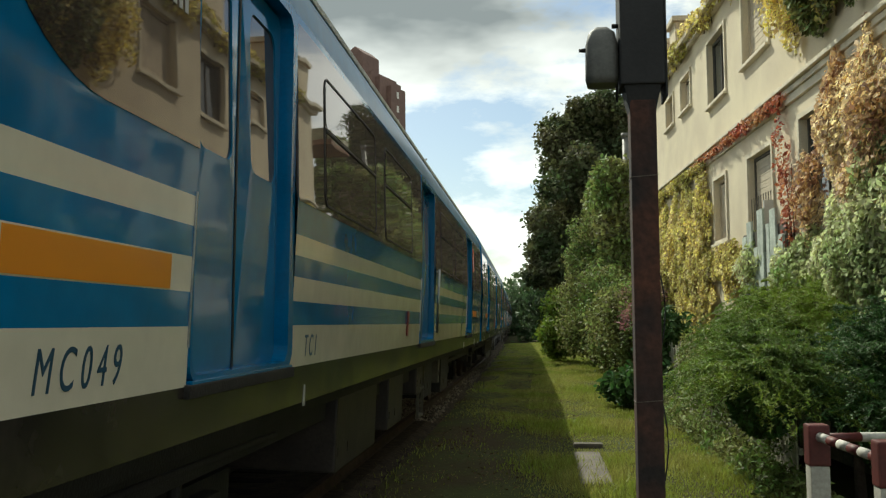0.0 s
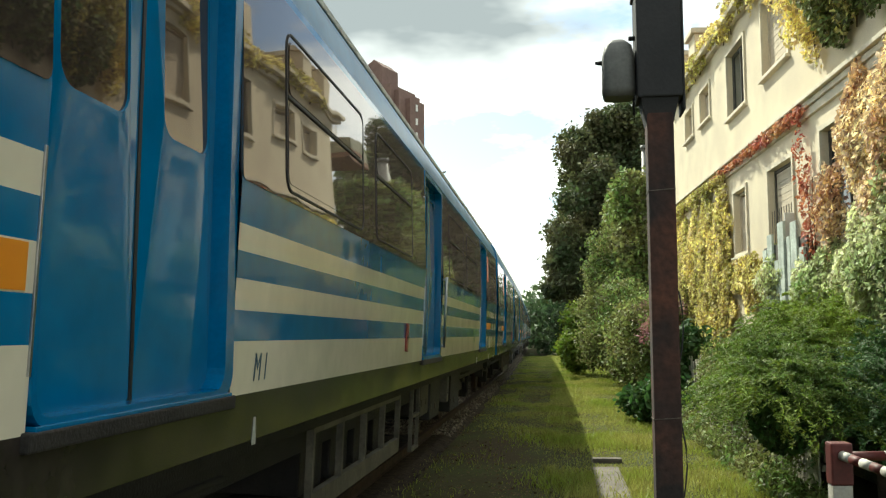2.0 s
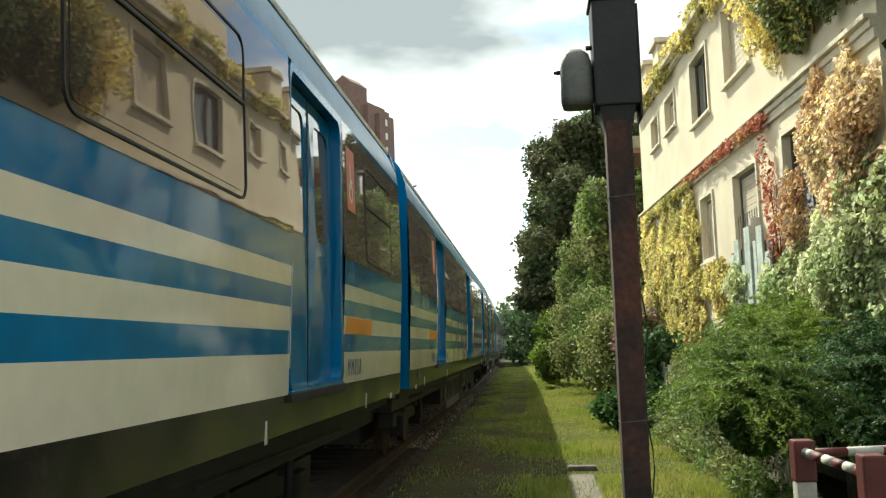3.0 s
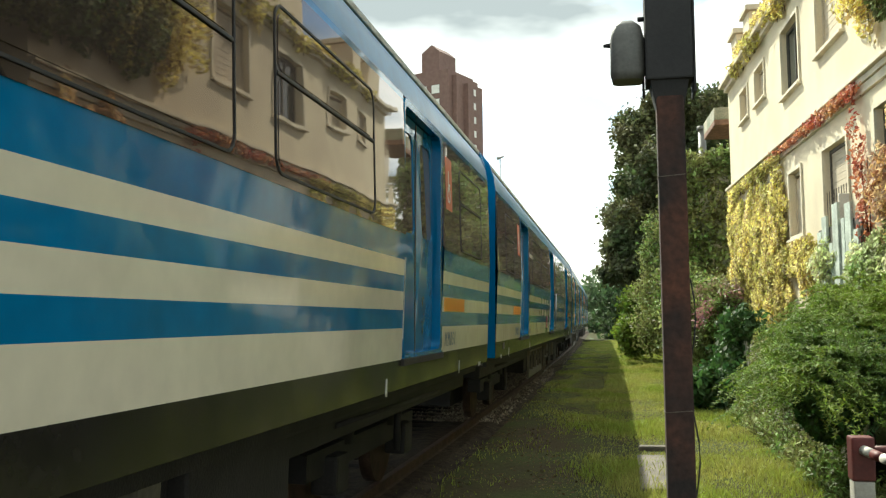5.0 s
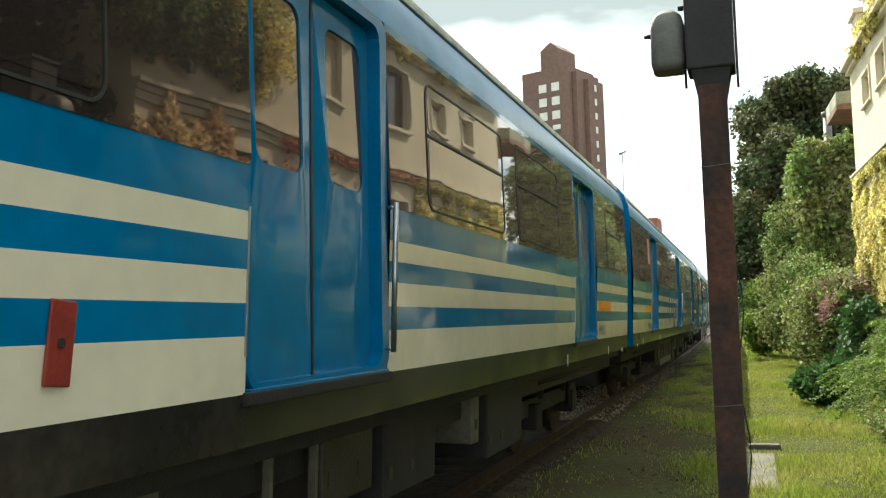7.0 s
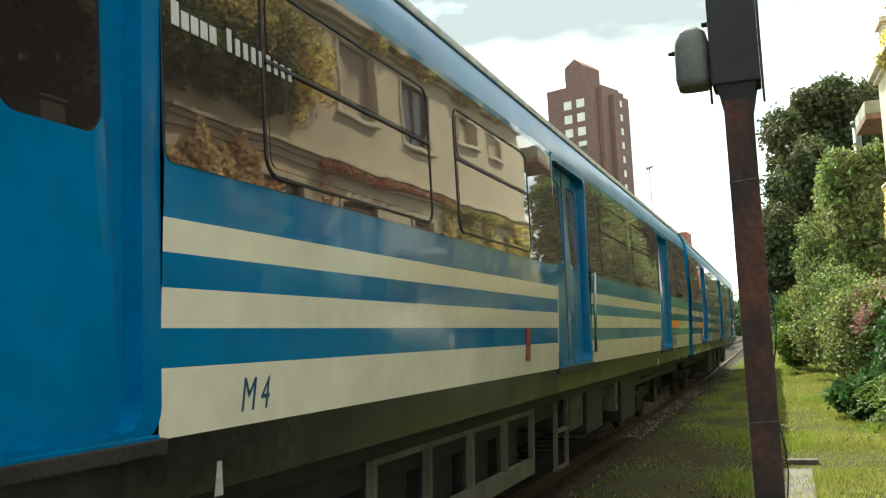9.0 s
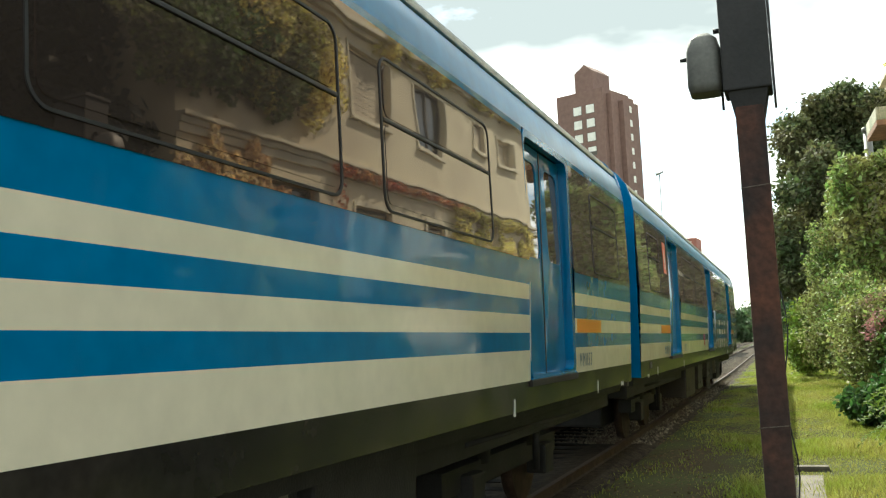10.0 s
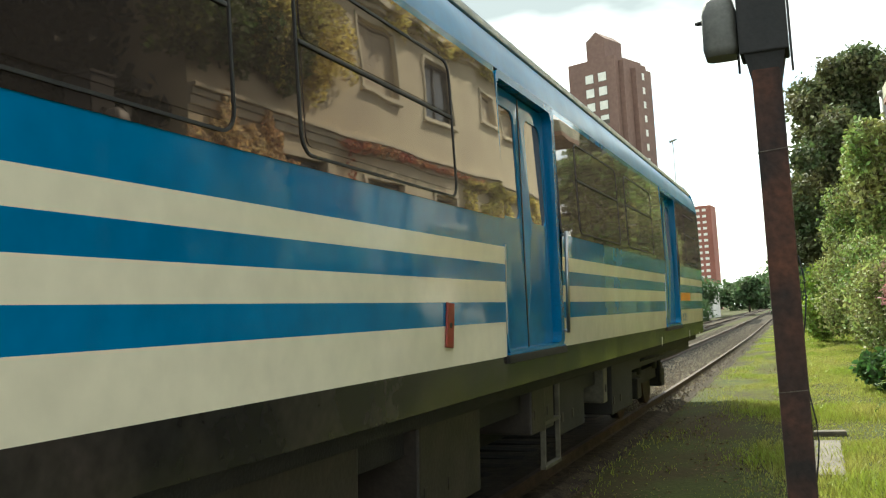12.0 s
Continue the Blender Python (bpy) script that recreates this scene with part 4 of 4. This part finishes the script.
def carriage(number, short, tail=False, head=False, seed=0):
    rnd = random.Random(seed)
    car = thing("train_car", f"blue and cream electric train car numbered {number}, rolling on the track", "train car", group="cars of the passing train")
    body = bmesh.new()
    spans = [(0, DOORS[0]), (DOORS[0] + DOOR_W, DOORS[1]), (DOORS[1] + DOOR_W, DOORS[2]), (DOORS[2] + DOOR_W, LENGTH)]
    for y0, y1 in spans:
        flank(body, y0, y1, 1)
    for y in DOORS:
        flank(body, y, y + DOOR_W, 1, True)
    flank(body, 0, LENGTH, -1)
    bmesh.ops.remove_doubles(body, verts=body.verts[:], dist=0.0005)
    for f in body.faces:
        f.smooth = f.calc_center_median().z > DOORTOP
    part("body", body, [BLUE, CREAM, UPPER, SKIRT], car, "glossy blue steel body with cream stripes")
    roof = bmesh.new()
    arc = [(-HALF + 0.15, GUT)] + [(-(HALF - 0.15) * math.cos(math.pi * i / 10), GUT + 0.34 * math.sin(math.pi * i / 10) ** 0.7) for i in range(1, 10)] + [(HALF - 0.15, GUT)]
    for (xa, za), (xb, zb) in zip(arc, arc[1:]):
        roof.faces.new([roof.verts.new(c) for c in ((xa, 0, za), (xb, 0, zb), (xb, LENGTH, zb), (xa, LENGTH, za))]).smooth = True
    bmesh.ops.recalc_face_normals(roof, faces=roof.faces[:])
    part("roof", roof, ROOF, car)
    part("gutter", box(HALF - 0.15, 0.02, GUT - 0.03, HALF - 0.09, LENGTH - 0.02, GUT + 0.025, 0.012), GUTTER, car, "pale rain gutter strip")
    # end walls: rounded shoulders
    section = [(HALF - 0.004, 1.11), (HALF - 0.004, DOORTOP), (HALF - 0.024, 3.62), (HALF - 0.08, 3.80), (HALF - 0.2, 3.95), (HALF - 0.5, 4.10), (0.0, 4.19)]
    outline = section + [(-x, z) for x, z in section[-2::-1]]
    for y, back in ((0.0, 0.06), (LENGTH, -0.06)):
        w = bmesh.new()
        a = [w.verts.new((x, y, z)) for x, z in outline]
        b = [w.verts.new((x, y + back, z)) for x, z in outline]
        w.faces.new(a)
        w.faces.new(b[::-1])
        for i in range(len(a)):
            w.faces.new((a[i], a[(i + 1) % len(a)], b[(i + 1) % len(a)], b[i]))
        bmesh.ops.recalc_face_normals(w, faces=w.faces[:])
        e = part("end_wall", w, BRIGHT, car, "plain bright blue end wall")
        out = -1 if y == 0 else 1
        if not (tail and y > 0) and not (head and y == 0):
            part("bellows", boxes([(-0.62, min(y, y + out * (0.04 + 0.09 * k)), 1.3, 0.62, max(y, y + out * (0.04 + 0.09 * k)), 3.5 - 0.02 * (k % 2)) for k in range(1, 5)]), RUBBER, e)
            part("end_cabinet", box(0.72, min(y, y + out * 0.16), 1.0, 1.38, max(y, y + out * 0.16), 1.42, 0.01), BOX, e)
    # the dark glass band, window by window
    for k, (y0, y1) in enumerate(spans):
        edge0, edge1 = (0.014 if k == 0 else 0.004), (0.014 if k == 3 else 0.004)
        outline = rounded(y0 + edge0, SILL, y1 - edge1, HEAD, 0.04, 3)
        if head and k == 0:      # beside the cab the blue sweeps up over the glass
            outline = [(y1 - edge1, HEAD), (1.93, HEAD)] + [(1.93 + 0.68 * (1 - math.cos(a)), SILL + 0.50 * (1 - math.sin(a))) for a in (math.pi / 2 * i / 10 for i in range(11))] + [(y1 - edge1, SILL)]
        part("window_band", plate(outline, HALF - 0.01, HALF + 0.004), GLASS, car, "dark tinted window band")
        slots = [(1.06, 2.32)] if k in (0, 3) else [(0.70, 2.74), (3.24, 5.18)]
        if k == 3:
            slots = [(0.95, 2.50)]
        if head and k == 0:
            slots = []
        for a, b in slots:
            w = part("window", ring(rounded(y0 + a, SILL + 0.05, y0 + b, HEAD - 0.15, 0.10), rounded(y0 + a + 0.013, SILL + 0.063, y0 + b - 0.013, HEAD - 0.163, 0.087), HALF + 0.002, HALF + 0.010), RUBBER, car)
            part("pane", plate(rounded(y0 + a + 0.045, SILL + 0.095, y0 + b - 0.045, HEAD - 0.53, 0.05, 3), HALF + 0.002, HALF + 0.007), GLASS, w)
            part("hopper_pane", plate(rounded(y0 + a + 0.045, HEAD - 0.49, y0 + b - 0.045, HEAD - 0.195, 0.06, 3), HALF + 0.002, HALF + 0.008), GLASS, w, m=pose(HALF, 0, HEAD - 0.49, 0, rnd.uniform(-0.6, 0.8), 0) @ pose(-HALF, 0, -(HEAD - 0.49)))
            part("transom", box(HALF + 0.003, y0 + a + 0.025, HEAD - 0.52, HALF + 0.013, y0 + b - 0.025, HEAD - 0.50, 0.003), RUBBER, w)
    # doors
    for k, y in enumerate(DOORS):
        y1 = y + DOOR_W
        frame_out, frame_in = rounded(y, ZA + 0.012, y1, DOORTOP - 0.004, 0.10), rounded(y + 0.025, ZA + 0.04, y1 - 0.105, DOORTOP - 0.07, 0.09)
        d = part("door", ring(frame_out, frame_in, HALF - 0.12, HALF + 0.010), BRIGHT, car, "bright blue double sliding door")
        mid = (y + y1) / 2 - 0.04
        for a, b in ((y + 0.02, mid - 0.008), (mid + 0.008, y1 - 0.10)):
            leaf_out, leaf_in = rounded(a, ZA + 0.04, b, DOORTOP - 0.08, 0.02), rounded(a + 0.15, SILL + 0.05, b - 0.13, DOORTOP - 0.22, 0.09)
            part("leaf", ring(leaf_out, leaf_in, HALF - 0.105, HALF - 0.07), BLUE, d, "blue door leaf with a tall window")
            part("leaf_pane", plate(rounded(a + 0.14, SILL + 0.04, b - 0.12, DOORTOP - 0.21, 0.09), HALF - 0.10, HALF - 0.08), GLASS, d)
        part("seal", boxes([(HALF - 0.09, mid - 0.012, ZA + 0.04, HALF - 0.064, mid + 0.012, DOORTOP - 0.09)]), RUBBER, d)
        part("threshold", box(HALF - 0.12, y - 0.02, ZA - 0.05, HALF + 0.025, y1 + 0.02, ZA + 0.008, 0.008), UNDER, d, "black ribbed step plate")
        part("step_nosing", box(HALF - 0.1, y + 0.02, ZA + 0.006, HALF + 0.02, y1 - 0.02, ZA + 0.022, 0.004), BRIGHT, d)
        part("edge_trim", box(HALF, y - 0.016, ZA + 0.16, HALF + 0.008, y - 0.004, ZF + 0.02, 0.002), STEEL, car)
        if k == 1:
            for yy in (y1 - 0.035, ):
                bar = part("grab_rail", tube((HALF + 0.05, yy, ZA + 0.12), (HALF + 0.05, yy, ZA + 1.0), 0.017), STEEL, d, "stainless grab rail")
                for z in (ZA + 0.14, ZA + 0.97):
                    part("standoff", tube((HALF, yy, z), (HALF + 0.05, yy, z), 0.012, sides=8), STEEL, d)
            plate_at = pose(0, y - 1.16, ZA + 0.25, -5, 0, 0)
            cover_plate = part("red_plate", box(HALF + 0.002, -0.058, -0.135, HALF + 0.016, 0.058, 0.135, 0.006), RED, car, "slightly slanted red access cover", plate_at)
            part("lock", tube((HALF + 0.014, -0.005, 0.0), (HALF + 0.021, -0.005, 0.0), 0.017, sides=10), UNDER, cover_plate)
    # orange route patches, numbers and signs
    s3 = DOORS[2] + DOOR_W
    for a, b in ((DOORS[0] - 1.42, DOORS[0] - 0.24) if seed == 1 else (DOORS[0] - 1.22, DOORS[0] - 0.06), (s3 + 0.30, s3 + 1.52) if seed == 1 else (s3 + 0.10, s3 + 1.28)):
        part("orange_patch", boxes([(HALF + 0.0005, a, ZC + 0.006, HALF + 0.004, b, ZD - 0.006)]), ORANGE, car, "orange stripe patch")
    lettering(number, 0.135, INK, car, DOORS[0] - (1.22 if seed == 1 else 0.83), ZA + 0.055, HALF + 0.002, name="car_number")
    lettering(number, 0.135, INK, car, s3 + (0.64 if seed == 1 else 0.18), ZA + 0.055, HALF + 0.002, name="car_number")
    lettering(short, 0.135, INK, car, DOORS[0] + DOOR_W + {1: 0.31, 2: 0.31, 3: 0.31, 4: 0.24, 5: 0.52, 6: 0.60}[seed], ZA + 0.055, HALF + 0.002, name="unit_number")
    # operator's name as plain bars in two weights
    for y in (DOORS[0] + DOOR_W + 0.06,) if seed > 2 else (DOORS[0] - 1.05,):
        rows = [(HALF + 0.005, y + 0.062 * i, SILL + 0.52, HALF + 0.0075, y + 0.062 * i + (0.046 if i < 5 else 0.032), SILL + 0.615 - (0.0 if i in (0, 6) else 0.025)) for i in range(15) if i != 5]
        tagged(part("lettering_strip", boxes(rows), BALCONY, car, "pale operator lettering"), kind="stuff")
    for y in (s3 + 0.14,) if seed < 3 else (DOORS[0] - 0.57, s3 + 0.14) if seed == 3 else (DOORS[0] - 0.57,):
        st = part("access_sticker", plate(rounded(y, HEAD - 0.66, y + 0.34, HEAD - 0.14, 0.01, 1), HALF + 0.003, HALF + 0.0065), STICKER, car, "orange-red wheelchair access sticker")
        c = [(y + 0.16 + 0.075 * math.cos(math.tau * i / 20), HEAD - 0.505 + 0.085 * math.sin(math.tau * i / 20)) for i in range(20)]
        q = [(y + 0.16 + 0.055 * math.cos(math.tau * i / 20), HEAD - 0.505 + 0.063 * math.sin(math.tau * i / 20)) for i in range(20)]
        part("ring_mark", ring(c, q, HALF + 0.006, HALF + 0.009), WHITE, st)
        part("bar_mark", boxes([(HALF + 0.006, y + 0.135, HEAD - 0.48, HALF + 0.009, y + 0.16, HEAD - 0.27), (HALF + 0.006, y + 0.16, HEAD - 0.42, HALF + 0.009, y + 0.225, HEAD - 0.395)]), WHITE, st)
    # small white marks on the skirt
    for y in (1.68, DOORS[0] + DOOR_W + 0.35, DOORS[2] - 0.5, LENGTH - 2.2):
        part("jack_mark", plate([(y, ZA - 0.25), (y + 0.055, ZA - 0.25), (y + 0.04, ZA - 0.12), (y + 0.015, ZA - 0.12)], HALF, HALF + 0.004), GUTTER, car)
    for y in (0.62, LENGTH - 0.75):
        part("towing_mark", boxes([(HALF, y + 0.02, ZA - 0.235, HALF + 0.004, y + 0.11, ZA - 0.205), (HALF, y - 0.005, ZA - 0.246, HALF + 0.0045, y + 0.035, ZA - 0.194), (HALF, y + 0.095, ZA - 0.246, HALF + 0.0045, y + 0.135, ZA - 0.194)]), GUTTER, car)
    part("data_plate", box(HALF - 0.002, 0.86, ZA - 0.12, HALF + 0.006, 1.06, ZA - 0.03, 0.002), BOX, car, "small dull data plate")
    # underframe
    part("floor_frame", box(-1.42, 0.1, 0.98, 1.42, LENGTH - 0.1, 1.16, 0.02), UNDER, car)
    cases = [(13.3, 14.3, 0.50, UNDER), (12.4, 13.1, 0.62, BOX), (15.7, 17.0, 0.42, UNDER), (15.25, 15.45, 0.60, PALEBOX)]
    if seed in (1, 6):
        cases += [(7.3, 9.2, 0.38, BOX), (10.0, 11.1, 0.42, BOX)]
    for y0, y1, z0, mat in cases:
        c = part("equipment_box", box(0.45, y0, z0, 1.40, y1, 1.0, 0.02), mat, car, "dirty underfloor equipment case")
        for i in range(2 if y1 - y0 > 0.6 else 1):
            part("latch", boxes([(1.40, y0 + 0.06 + 0.4 * i, z0 + 0.12, 1.408, y0 + 0.12 + 0.4 * i, z0 + 0.2)]), BOX, c)
    # three dark blocks added to stop light and stand for shade under the floor
    part("cable_duct", box(0.9, 0.3, 0.80, 1.3, LENGTH - 0.3, 1.06, 0.02), UNDER, car)
    part("far_side_case", box(-1.40, 6.1, 0.25, -1.12, LENGTH - 6.1, 1.0, 0.03), UNDER, car)
    part("inner_tank", box(-1.1, 6.3, 0.26, 0.43, 17.4, 1.0, 0.05), UNDER, car)
    if seed not in (1, 6):
        cage = part("battery_cage", boxes([(1.35, 7.3, 0.40, 1.40, 10.9, 0.54), (1.35, 7.3, 0.94, 1.40, 10.9, 0.99)] + [(1.35, 7.3 + 0.89 * i, 0.54, 1.40, 7.35 + 0.89 * i, 0.94) for i in range(5)]), PALEBOX, car, "open pale steel battery cage")
        for i in range(4):
            part("battery_case", box(0.6, 7.5 + 0.89 * i, 0.48, 1.26, 8.14 + 0.89 * i, 0.9, 0.015), UNDER, cage)
    y = DOORS[1] + (1.50 if seed in (1, 6) else 0.52)
    part("step_ladder", boxes([(1.36, y, 0.28, 1.40, y + 0.035, 1.05), (1.36, y + 0.50, 0.28, 1.40, y + 0.535, 1.05)] + [(1.355, y, z, 1.405, y + 0.535, z + 0.03) for z in (0.28, 0.66)]), PALEBOX, car, "hanging steel foot ladder")
    for yb in (3.9, LENGTH - 3.9):
        bogie = part("bogie", boxes([(0.86, yb - 1.75, 0.46, 1.06, yb + 1.75, 0.66), (-1.06, yb - 1.75, 0.46, -0.86, yb + 1.75, 0.66), (-0.9, yb - 0.3, 0.40, 0.9, yb + 0.3, 0.7)]), UNDER, car, "black steel bogie frame")
        for s in (-1.15, 1.15):
            for x in (0.76, -0.88):
                part("wheel", tube((x, yb + s, 0.45), (x + 0.12, yb + s, 0.45), 0.45, sides=28), RAILTOP, bogie)
            part("axle_box", box(0.95, yb + s - 0.17, 0.30, 1.16, yb + s + 0.17, 0.60, 0.03), UNDER, bogie)
            part("spring", tube((1.0, yb + s * 0.62, 0.62), (1.0, yb + s * 0.62, 1.0), 0.11, sides=12), UNDER, bogie)
        # dark filler added between the wheels in place of deep shade
        part("brake_gear", box(-1.0, yb - 1.9, 0.22, 0.62, yb + 1.9, 0.80, 0.04), UNDER, bogie)
        part("damper", tube((1.2, yb + 0.45, 0.42), (1.2, yb + 0.45, 1.0), 0.035), UNDER, bogie)
        part("air_pipe", tube((1.3, yb - 1.9, 0.9), (1.3, yb + 1.9, 0.86), 0.02), UNDER, bogie)
    part("coupler", box(-0.12, LENGTH - 0.2, 0.85, 0.12, LENGTH + 0.5, 1.05, 0.03), UNDER, car)
    if tail:
        part("cab_mask", box(-1.45, LENGTH, 1.05, 1.45, LENGTH + 0.32, 3.7, 0.12), CREAM, car, "cab front")
        part("tail_lamp", tube((1.28, LENGTH + 0.3, 1.7), (1.28, LENGTH + 0.36, 1.7), 0.09), RED, car)
    # the sides lean in above the waist
    for o in car.children_recursive:
        for v in o.data.vertices:
            if v.co.z > SILL and abs(v.co.x) > 1.2:
                v.co.x -= math.copysign(0.060 * (min(v.co.z, GUT + 0.03) - SILL), v.co.x)
    return car


CARS = [carriage("MC049", "TC1", head=True, seed=1), carriage("MM050", "M1", seed=2), carriage("MM051", "M2", seed=3),
        carriage("MM052", "M3", seed=4), carriage("MM053", "M4", seed=5), carriage("MC054", "TC2", tail=True, seed=6)]


# ---- what moves ----
# seconds, and how far along the line the first car's tail end stands
TRAVEL = [(0.0, 24.87), (0.5, 18.24), (1.0, 11.55), (1.5, 5.41), (2.0, -1.2), (2.5, -7.79), (3.0, -13.6), (3.2, -16.05), (4.0, -25.45), (5.0, -36.65), (5.5, -42.75), (6.0, -48.1), (6.5, -52.57), (7.5, -62.25), (8.5, -71.85), (9.0, -76.80), (9.5, -81.1), (10.0, -86.05), (10.5, -90.8), (11.0, -95.35), (11.5, -99.7), (12.0, -104.08)]


def motions():
    for i, car in enumerate(CARS):
        rows = []
        for t, p in TRAVEL:
            y0 = p - LENGTH + PITCH * i
            xa, ha = bend(y0)
            xb, hb = bend(y0 + LENGTH)
            turn = math.degrees(math.atan2(-(xb - xa), LENGTH))
            rows.append((t, pose(TRACK_X + xa, y0, -0.125, 0, CANT, turn)))
        walk(car, rows)


motions()
